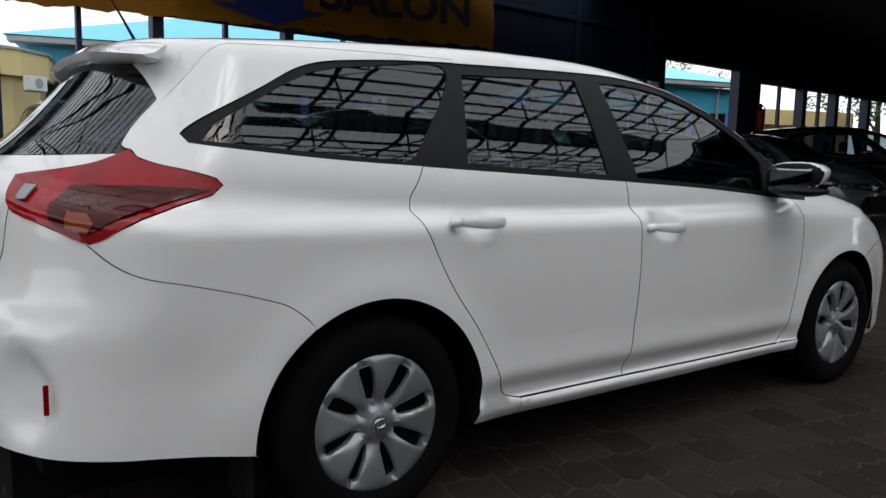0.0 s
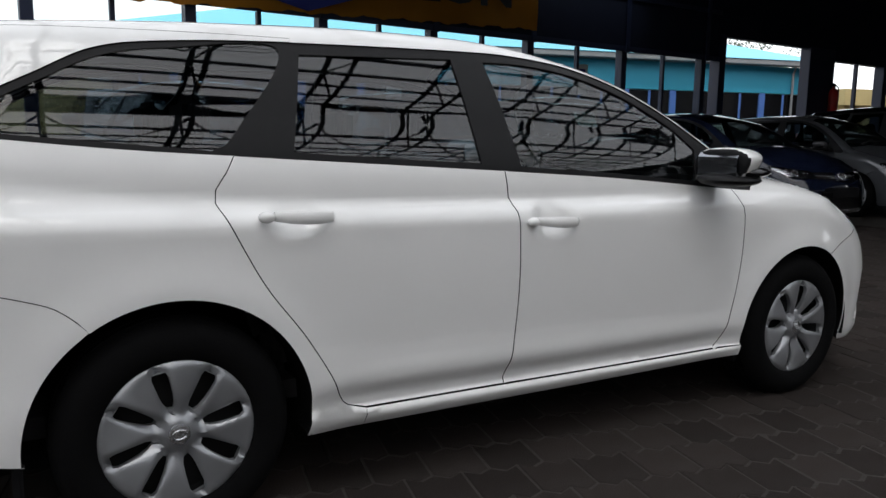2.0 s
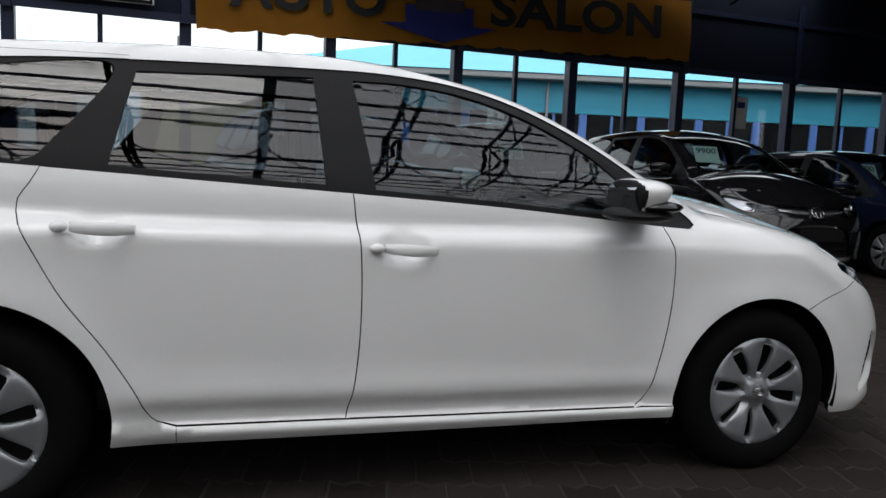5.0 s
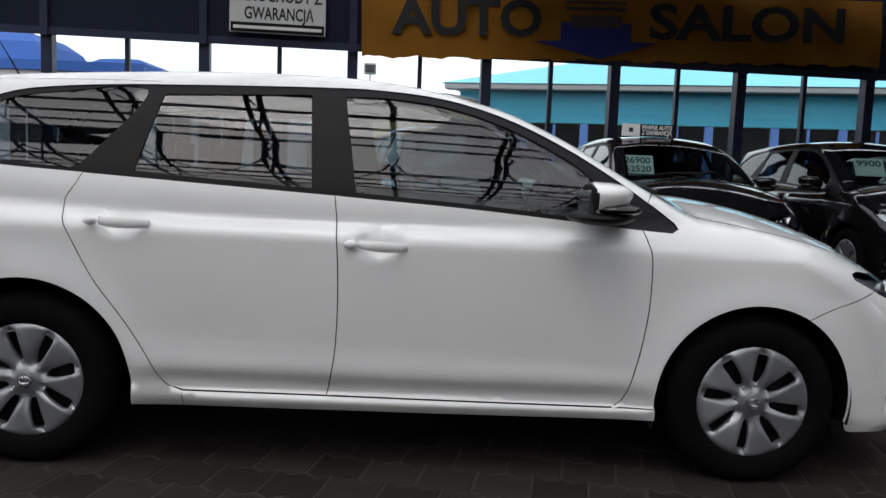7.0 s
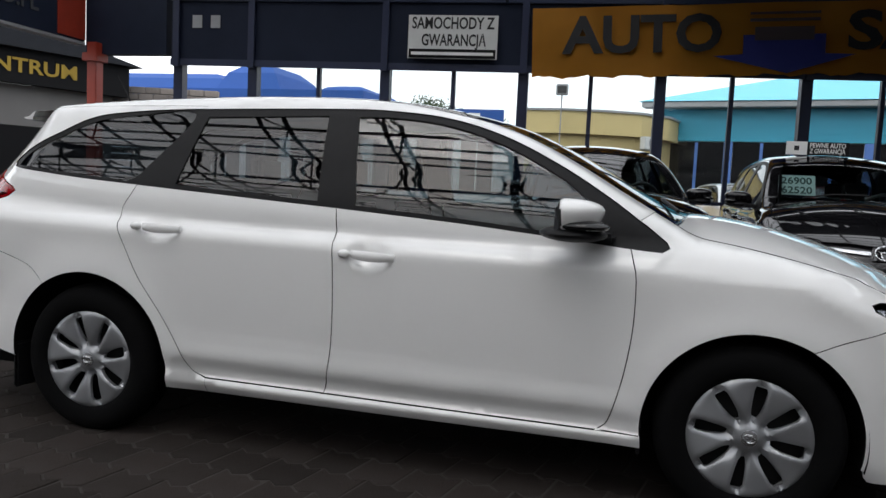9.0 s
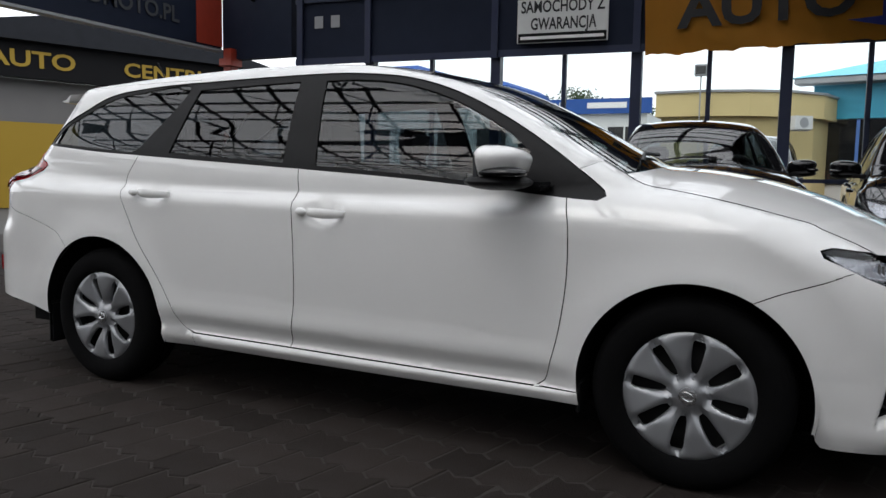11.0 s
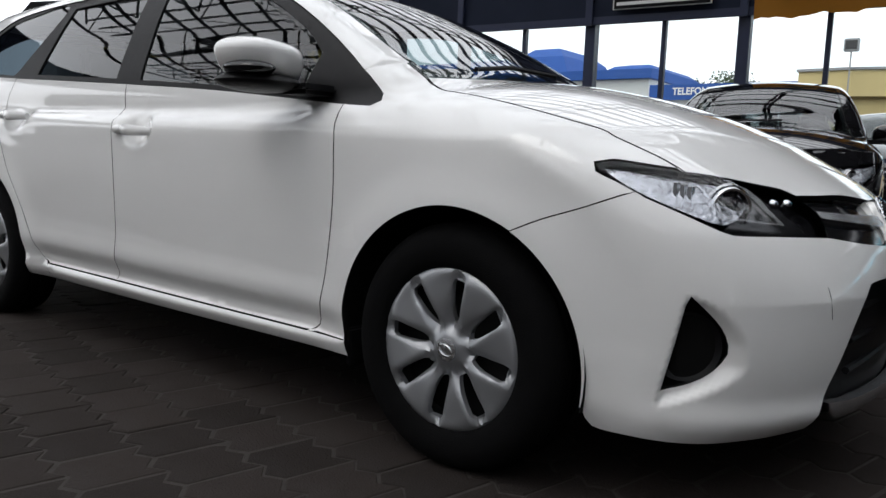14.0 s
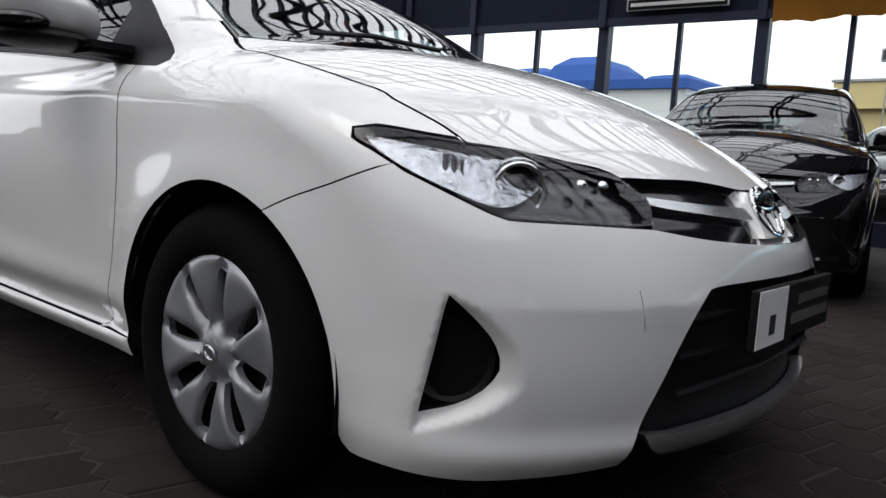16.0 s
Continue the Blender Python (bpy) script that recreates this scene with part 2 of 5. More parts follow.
def car_field(p):
    """Below nought inside the estate car's skin; rear axle at x = 0, front axle at x = 2.6, middle at y = 0."""
    x, y, z = p[..., 0], np.abs(p[..., 1]), p[..., 2]
    zb = belt(x)
    width = curve(x, (-1.2, 0.79), (-0.8, 0.835), (-0.3, 0.868), (0.3, 0.874), (1.3, 0.876), (2.2, 0.868), (2.6, 0.868), (2.95, 0.845), (3.3, 0.79), (3.6, 0.70))
    side = width + curve(z - zb, (-0.5, -0.012), (-0.36, -0.004), (-0.22, 0.0), (-0.10, -0.002), (-0.082, -0.006), (-0.07, -0.013), (0.0, -0.056), (0.12, -0.13))
    zs = 0.287 - 0.011 * (x - 0.55)
    doors = curve(x, (0.3, 0.0), (0.55, 1.0), (2.05, 1.0), (2.3, 0.0))
    side = side + doors * curve(z - zs, (-0.12, -0.11), (-0.06, -0.034), (-0.022, -0.006), (-0.004, -0.003), (0.007, -0.030), (0.03, -0.028), (0.085, -0.002), (0.16, 0.0))
    side = side + (1 - doors) * curve(z - zs, (-0.16, -0.12), (-0.09, -0.035), (-0.03, -0.008), (0.05, -0.002), (0.16, 0.0))
    for cx, cz in ((0.335, 0.893), (1.232, 0.842)):
        side = side - 0.034 * np.exp(-(((x - cx) / 0.078) ** 2 + ((z - cz) / 0.055) ** 2) ** 2)
    for ax, ar in ((0.0, 0.37), (2.6, 0.352)):
        r = np.hypot(x - ax, z - 0.305)
        side = side + 0.016 * np.exp(-((r - ar) / 0.085) ** 2) * curve(z, (0.2, 0), (0.45, 1), (0.9, 1))
    hood = curve(x, (-1.2, 1.04), (1.9, 1.0), (2.25, 1.035), (2.6, 1.015), (2.9, 0.945), (3.12, 0.86), (3.28, 0.775), (3.4, 0.69), (3.55, 0.54)) - 0.085 * (y / 0.72) ** 2
    hood = np.where(x < 2.1, np.minimum(hood, zb + 0.03), hood)
    nose = curve(z, (0.12, 3.33), (0.2, 3.42), (0.3, 3.455), (0.45, 3.47), (0.56, 3.465), (0.66, 3.43), (0.74, 3.36), (0.84, 3.20))
    nose = nose + 0.014 * np.exp(-((z - 0.235) / 0.035) ** 2)
    swing = np.degrees(np.arctan2(y, np.maximum(x - 2.4, 0.05)))
    rim = curve(z, (0.24, 51.0), (0.27, 47.5), (0.30, 43.6), (0.335, 40.4), (0.375, 38.8), (0.42, 39.2), (0.465, 41.0), (0.50, 43.6), (0.53, 48.0), (0.56, 52.0))
    heel = curve(z, (0.25, 48.6), (0.306, 48.1), (0.513, 46.1), (0.55, 45.8))
    scoop = np.clip((swing - rim) / 3.0, 0, 1)
    nose = nose - 0.038 * scoop * scoop * (3 - 2 * scoop) * np.clip((heel - swing) / 0.5, 0, 1)
    nose = nose - 0.055 * np.clip((z - 0.5) / 0.2, 0, 1) * curve(y, (-0.2, 0.15), (0.0, 0.0), (0.2, 0.15), (0.5, 1.0), (0.75, 0.5), (0.85, 0.2))
    nose = nose - curve(y, (-0.3, 0.028), (0.0, 0.0), (0.3, 0.028), (0.5, 0.08), (0.65, 0.155), (0.75, 0.238), (0.82, 0.34), (0.9, 0.53))
    tail = curve(z, (0.15, -0.94), (0.25, -1.0), (0.45, -1.02), (0.62, -1.02), (0.74, -0.97), (1.0, -0.915), (1.1, -0.82), (1.2, -0.72), (1.3, -0.63), (1.4, -0.565))
    tail = tail + 0.03 * np.exp(-(((y - 0.70) / 0.06) ** 2 + ((z - 0.50) / 0.11) ** 2) ** 2)
    tail = tail + curve(y, (-0.4, 0.03), (0.0, 0.0), (0.4, 0.03), (0.6, 0.08), (0.75, 0.17), (0.82, 0.27), (0.9, 0.45))
    low = smax(smax(y - side, z - hood, 0.05), smax(x - nose, tail - x, 0.02), 0.06)
    glass = curve(x, (-1.0, 0.755), (-0.5, 0.79), (0.2, 0.81), (1.2, 0.815), (2.0, 0.80), (2.6, 0.76)) - curve(z - zb, (-0.3, 0.03), (-0.04, 0.0), (0.2, 0.08), (0.4, 0.185), (0.5, 0.25))
    roof = curve(x, (-1.0, 1.29), (-0.75, 1.37), (-0.4, 1.42), (0.0, 1.452), (0.24, 1.465), (0.7, 1.48), (1.15, 1.47), (1.4, 1.437), (1.7, 1.365), (1.92, 1.27), (2.15, 1.145), (2.4, 1.01), (2.7, 0.8), (3.1, 0.3), (3.4, -0.6)) - 0.045 * (y / 0.6) ** 2
    cabin = smax(smax(y - glass, z - roof, 0.06), tail + curve(y, (-0.4, 0.03), (0.0, 0.0), (0.4, 0.03), (0.6, 0.10), (0.75, 0.2)) - x, 0.05)
    return smin(low, cabin, curve(x, (-0.6, 0.10), (0.1, 0.035), (2.2, 0.03)))


def cast(eye, way, start, stop, field=car_field, steps=160):
    """Where rays first enter the skin."""
    eye, way = np.atleast_2d(eye).astype(float), np.atleast_2d(way).astype(float)
    lo = np.full(len(eye), float(start)); hi = np.full(len(eye), float(stop)); found = np.zeros(len(eye), bool)
    ds = (stop - start) / steps
    for i in range(steps + 1):
        s = start + i * ds
        inside = (field(eye + s * way) < 0) & ~found
        hi[inside], lo[inside] = s, s - ds
        found |= inside
    for _ in range(24):
        mid = (lo + hi) / 2
        inn = field(eye + mid[:, None] * way) < 0
        hi = np.where(inn, mid, hi); lo = np.where(inn, lo, mid)
    return eye + hi[:, None] * way, found


# ---- building helpers ----
from mathutils import geometry


def mesh_from(name, verts, faces, mat, smooth=False, normals=None):
    me = bpy.data.meshes.new(name)
    me.from_pydata([tuple(map(float, v)) for v in verts], [], [tuple(map(int, f)) for f in faces])
    me.materials.append(mat)
    if smooth:
        me.polygons.foreach_set("use_smooth", [True] * len(me.polygons))
    if normals is not None:
        me.normals_split_custom_set_from_vertices([tuple(map(float, v)) for v in normals])
    me.update()
    return me


def thing(name, label, category, m=None, group="", kind=""):
    """An Empty at a thing's base that carries its parts."""
    ob = new(name)
    ob.empty_display_size = 0.1
    if m is not None:
        ob.matrix_basis = m
    return tagged(ob, label, category, group, kind)


def part(name, bm, mat, parent=None, label="", smooth=False, m=None, bevel=0.0):
    """Links a bmesh as one mesh object, under a thing or a part."""
    if bevel:
        bmesh.ops.bevel(bm, geom=list(bm.edges), offset=bevel, segments=2, affect="EDGES", clamp_overlap=True)
    bmesh.ops.recalc_face_normals(bm, faces=bm.faces)
    me = bpy.data.meshes.new(name)
    bm.to_mesh(me)
    bm.free()
    me.materials.append(mat)
    if smooth:
        me.polygons.foreach_set("use_smooth", [True] * len(me.polygons))
        me.set_sharp_from_angle(angle=radians(38))
    return link(name, me, parent, label, m)


def link(name, me, parent=None, label="", m=None):
    ob = new(name, me)
    if m is not None:
        ob.matrix_basis = m
    if parent is not None:
        ob.parent = parent
    return tagged(ob, label)


def box(x0, x1, y0, y1, z0, z1, bm=None):
    bm = bm or bmesh.new()
    r = bmesh.ops.create_cube(bm, size=1.0)
    for v in r["verts"]:
        v.co = Vector(((x0 + x1) / 2 + v.co.x * (x1 - x0), (y0 + y1) / 2 + v.co.y * (y1 - y0), (z0 + z1) / 2 + v.co.z * (z1 - z0)))
    return bm


def prism(pts, y0, y1, bm=None):
    """A plate of the outline pts in x and z, from y0 to y1."""
    bm = bm or bmesh.new()
    a = [bm.verts.new((x, y0, z)) for x, z in pts]
    b = [bm.verts.new((x, y1, z)) for x, z in pts]
    bm.faces.new(a)
    bm.faces.new(b[::-1])
    for i in range(len(pts)):
        j = (i + 1) % len(pts)
        bm.faces.new((a[i], b[i], b[j], a[j]))
    return bm


def slab(pts, z0, z1, bm=None):
    """A plate of the outline pts in x and y, from z0 to z1."""
    bm = bm or bmesh.new()
    a = [bm.verts.new((x, y, z0)) for x, y in pts]
    b = [bm.verts.new((x, y, z1)) for x, y in pts]
    bm.faces.new(a)
    bm.faces.new(b[::-1])
    for i in range(len(pts)):
        j = (i + 1) % len(pts)
        bm.faces.new((a[i], b[i], b[j], a[j]))
    return bm


def tube(pts, r, sides=8, bm=None):
    """A round bar along the points."""
    bm = bm or bmesh.new()
    pts = [Vector(p) for p in pts]
    rings = []
    for i, p in enumerate(pts):
        d = (pts[min(i + 1, len(pts) - 1)] - pts[max(i - 1, 0)]).normalized()
        u = d.orthogonal().normalized() if abs(d.z) > 0.9 else d.cross(Vector((0, 0, 1))).normalized()
        w = d.cross(u)
        rr = r[i] if isinstance(r, (list, tuple)) else r
        rings.append([bm.verts.new(p + rr * (math.cos(a) * u + math.sin(a) * w)) for a in (2 * math.pi * k / sides for k in range(sides))])
    for a, b in zip(rings, rings[1:]):
        for k in range(sides):
            bm.faces.new((a[k], a[(k + 1) % sides], b[(k + 1) % sides], b[k]))
    bm.faces.new(rings[0][::-1])
    bm.faces.new(rings[-1])
    return bm


def lathe(profile, sides=48, bm=None, axis="y"):
    """Turns (radius, height) points round the y axis (or z)."""
    bm = bm or bmesh.new()
    rings = []
    for r, h in profile:
        ring = []
        for k in range(sides):
            a = 2 * math.pi * k / sides
            ring.append(bm.verts.new((r * math.cos(a), h, r * math.sin(a)) if axis == "y" else (r * math.cos(a), r * math.sin(a), h)))
        rings.append(ring)
    for a, b in zip(rings, rings[1:]):
        for k in range(sides):
            bm.faces.new((a[k], a[(k + 1) % sides], b[(k + 1) % sides], b[k]))
    return bm


def lettering(text, size, mat, parent=None, m=None, name="lettering", depth=0.002, width=None, bold=0.02):
    """Words in the built-in font, as a mesh in the x-y plane, centred."""
    cu = bpy.data.curves.new(name, "FONT")
    cu.body, cu.size, cu.extrude, cu.align_x, cu.align_y = text, size, depth, "CENTER", "CENTER"
    cu.resolution_u = 3
    cu.offset = bold * size
    tmp = new("temporary_text", cu)
    bpy.context.view_layer.update()
    me = bpy.data.meshes.new_from_object(tmp.evaluated_get(bpy.context.evaluated_depsgraph_get()))
    bpy.data.objects.remove(tmp)
    if width:
        xs = [v.co.x for v in me.vertices]
        k = width / (max(xs) - min(xs))
        for v in me.vertices:
            v.co.x *= k
    me.materials.clear()
    me.materials.append(mat)
    return link(name, me, parent, "", m)


# ---- car skin panels ----
def run(pts, step=0.02):
    """A smooth dense line through points (any dimension)."""
    pts = np.array(pts, float)
    if len(pts) == 2:
        n = max(1, int(np.linalg.norm(pts[1] - pts[0]) / step))
        return [pts[0] + (pts[1] - pts[0]) * i / n for i in range(n + 1)]
    p = np.vstack([2 * pts[0] - pts[1], pts, 2 * pts[-1] - pts[-2]])
    out = []
    for i in range(1, len(p) - 2):
        n = max(1, int(np.linalg.norm(p[i + 1] - p[i]) / step))
        for k in range(n):
            s = k / n
            out.append(0.5 * (2 * p[i] + (p[i + 1] - p[i - 1]) * s + (2 * p[i - 1] - 5 * p[i] + 4 * p[i + 1] - p[i + 2]) * s ** 2
                              + (3 * p[i] - p[i - 1] - 3 * p[i + 1] + p[i + 2]) * s ** 3))
    return out + [p[-2]]


def arc(cx, cz, r, a0, a1, n=24):
    return [(cx + r * math.cos(radians(a0 + (a1 - a0) * i / n)), cz + r * math.sin(radians(a0 + (a1 - a0) * i / n))) for i in range(n + 1)]


class Side:
    """Looks at the skin straight from the side: u = x, v = z."""
    def uv(self, p):
        return np.asarray(p)[:, [0, 2]]

    def rays(self, uv):
        n = len(uv)
        return np.column_stack([uv[:, 0], np.full(n, -1.2), uv[:, 1]]), np.tile((0, 1, 0), (n, 1)), 0, 1.2


class Top:
    """Looks at the skin from above: u = x, v = y."""
    def uv(self, p):
        return np.asarray(p)[:, [0, 1]]

    def rays(self, uv):
        n = len(uv)
        return np.column_stack([uv[:, 0], uv[:, 1], np.full(n, 1.7)]), np.tile((0, 0, -1), (n, 1)), 0, 1.6


class Round:
    """Looks at the skin from all round an upright axis at x: u = angle (as a length), v = z."""
    def __init__(self, x):
        self.x = x

    def uv(self, p):
        p = np.asarray(p)
        return np.column_stack([np.arctan2(p[:, 1], p[:, 0] - self.x) % (2 * np.pi) * 0.9, p[:, 2]])

    def rays(self, uv):
        a = uv[:, 0] / 0.9
        d = np.column_stack([np.cos(a), np.sin(a), np.zeros(len(a))])
        axis = np.column_stack([np.full(len(a), self.x), np.zeros(len(a)), uv[:, 1]])
        return axis + 1.8 * d, -d, 0, 1.75


SIDE, TOP, FRONT, REAR = Side(), Top(), Round(2.4), Round(0.25)


def inside(poly, pts):
    """Which points lie in the polygon."""
    x, y = pts[:, 0], pts[:, 1]
    res = np.zeros(len(pts), bool)
    px, py = poly[:, 0], poly[:, 1]
    for i in range(len(poly)):
        j = i - 1
        cond = (py[i] > y) != (py[j] > y)
        dy = py[j] - py[i]
        xi = (px[j] - px[i]) * (y - py[i]) / (dy if dy else 1e-9) + px[i]
        res ^= cond & (x < xi)
    return res


def shrink(poly, by):
    """Moves a polygon's edge inwards."""
    area = np.sum(poly[:, 0] * np.roll(poly[:, 1], -1) - np.roll(poly[:, 0], -1) * poly[:, 1])
    t = np.roll(poly, -1, 0) - np.roll(poly, 1, 0)
    t /= np.maximum(np.linalg.norm(t, axis=1), 1e-9)[:, None]
    n = np.column_stack([-t[:, 1], t[:, 0]]) * (1 if area > 0 else -1)
    return poly + n * by


def gradient(p, field):
    e = 0.004
    g = np.column_stack([field(p + e * np.eye(3)[k]) - field(p - e * np.eye(3)[k]) for k in range(3)])
    return g / np.maximum(np.linalg.norm(g, axis=1), 1e-9)[:, None]


def skin(name, outline, view, mat, step=0.03, gap=0.002, lift=0.0, depth=0.018, holes=(), field=car_field, mirror=True):
    """One panel of the car's skin inside an outline, with a turned-in edge. Returns meshes: right side, left side."""
    def ring(pts, by):
        pts = np.array(pts, float)
        q = view.uv(pts) if pts.shape[1] == 3 else pts
        keep = [0]
        for i in range(1, len(q)):
            if np.linalg.norm(q[i] - q[keep[-1]]) > 0.004:
                keep.append(i)
        q = q[keep]
        if np.linalg.norm(q[0] - q[-1]) < 0.004:
            q = q[:-1]
        return shrink(q, by)
    outer = ring(outline, gap)
    cut = [ring(h, -gap) for h in holes]
    lo, hi = outer.min(0), outer.max(0)
    gx = np.arange(lo[0], hi[0], step)
    gy = np.arange(lo[1], hi[1], step * 0.87)
    grid = np.array([(x + (step / 2 if j % 2 else 0), y) for j, y in enumerate(gy) for x in gx])
    ok = inside(outer, grid)
    for h in cut:
        ok &= ~inside(h, grid)
    edge = np.vstack([outer] + cut)
    grid = grid[ok]
    if len(grid):
        near = np.array([np.min(np.sum((edge - g) ** 2, axis=1)) for g in grid])
        grid = grid[near > (0.45 * step) ** 2]
    loops, start = [], 0
    for r in [outer] + cut:
        loops.append(list(range(start, start + len(r))))
        start += len(r)
    edges = [(l[i], l[(i + 1) % len(l)]) for l in loops for i in range(len(l))]
    pts = np.vstack([edge, grid]) if len(grid) else edge
    got = geometry.delaunay_2d_cdt([Vector(p) for p in pts], edges, [], 0, 1e-6)
    uv = np.array([tuple(v) for v in got[0]])
    tris = np.array([f for f in got[2] if len(f) == 3])
    mid = uv[tris].mean(axis=1)
    keep = inside(outer, mid)
    for h in cut:
        keep &= ~inside(h, mid)
    tris = tris[keep]
    eye, way, s0, s1 = view.rays(uv)
    p, _ = cast(eye, way, s0, s1, field, 70)
    nrm = gradient(p, field)
    p = p + lift * nrm
    middle = np.abs(p[:, 1]) < 0.0045
    middle &= mirror
    p[middle, 1] = 0.0
    nrm[middle, 1] = 0.0
    a, b, c = p[tris[0]]
    flip = np.mean(np.einsum("ij,ij->i", np.cross(p[tris[:, 1]] - p[tris[:, 0]], p[tris[:, 2]] - p[tris[:, 0]]), nrm[tris[:, 0]])) < 0
    if flip:
        tris = tris[:, ::-1]
    verts, norms, faces = [p], [nrm], [tuple(t) for t in tris]
    base = len(p)
    if depth:
        count = {}
        for t in tris:
            for i in range(3):
                e = (t[i], t[(i + 1) % 3])
                count[e] = True
        rim = [e for e in count if (e[1], e[0]) not in count]
        for i, j in rim:
            if middle[i] and middle[j]:
                continue
            q = np.array([p[i], p[j], p[j] - depth * nrm[j], p[i] - depth * nrm[i]])
            w = np.cross(p[j] - p[i], nrm[i])
            w = w / max(np.linalg.norm(w), 1e-9)
            verts.append(q)
            norms.append(np.tile(w, (4, 1)))
            faces.append((base + 1, base, base + 3, base + 2))
            base += 4
    v, n = np.vstack(verts), np.vstack(norms)
    def made(vv, ff, nn):
        me = mesh_from(name, vv, ff, mat, True, nn)
        # white panels get near-black edge faces: seam shade put into the colour
        if depth > 0 and mat == M["white"]:
            me.materials.append(M["liner"])
            me.polygons.foreach_set("material_index", [0] * len(tris) + [1] * (len(ff) - len(tris)))
        return me
    right = made(v, faces, n)
    if not mirror:
        return (right,)
    flipy = np.array((1, -1, 1))
    return right, made(v * flipy, [f[::-1] for f in faces], n * flipy)


# ---- the estate car ----
def rim_plate(name, outline, holes, mat, shape, depth):
    """A plate over a flat outline with holes; shape gives its height. It faces -y."""
    loops, pts, edges = [outline] + list(holes), [], []
    for lp in loops:
        s = len(pts)
        pts += lp
        edges += [(s + i, s + (i + 1) % len(lp)) for i in range(len(lp))]
    edge = np.array(pts)
    grid = np.array([(x, y) for x in np.arange(-0.21, 0.21, 0.009) for y in np.arange(-0.21, 0.21, 0.009)])
    ok = inside(np.array(outline), grid)
    for h in holes:
        ok &= ~inside(np.array(h), grid)
    grid = grid[ok]
    near = np.array([np.min(np.sum((edge - g) ** 2, axis=1)) for g in grid])
    grid = grid[near > 0.005 ** 2]
    got = geometry.delaunay_2d_cdt([Vector(p) for p in np.vstack([edge, grid])], edges, [], 0, 1e-7)
    uv = np.array([tuple(v) for v in got[0]])
    tris = np.array([f for f in got[2] if len(f) == 3])
    mid = uv[tris].mean(axis=1)
    keep = inside(np.array(outline), mid)
    for h in holes:
        keep &= ~inside(np.array(h), mid)
    tris = tris[keep]
    v = np.column_stack([uv[:, 0], -shape(uv[:, 0], uv[:, 1]), uv[:, 1]])
    bm = bmesh.new()
    vs = [bm.verts.new(q) for q in v]
    for t in tris:
        bm.faces.new([vs[i] for i in t])
    bmesh.ops.recalc_face_normals(bm, faces=bm.faces)
    rim = [e for e in bm.edges if e.is_boundary]
    r = bmesh.ops.extrude_edge_only(bm, edges=rim)
    for q in r["geom"]:
        if isinstance(q, bmesh.types.BMVert):
            q.co.y += depth
    return bm


WHEEL = {}


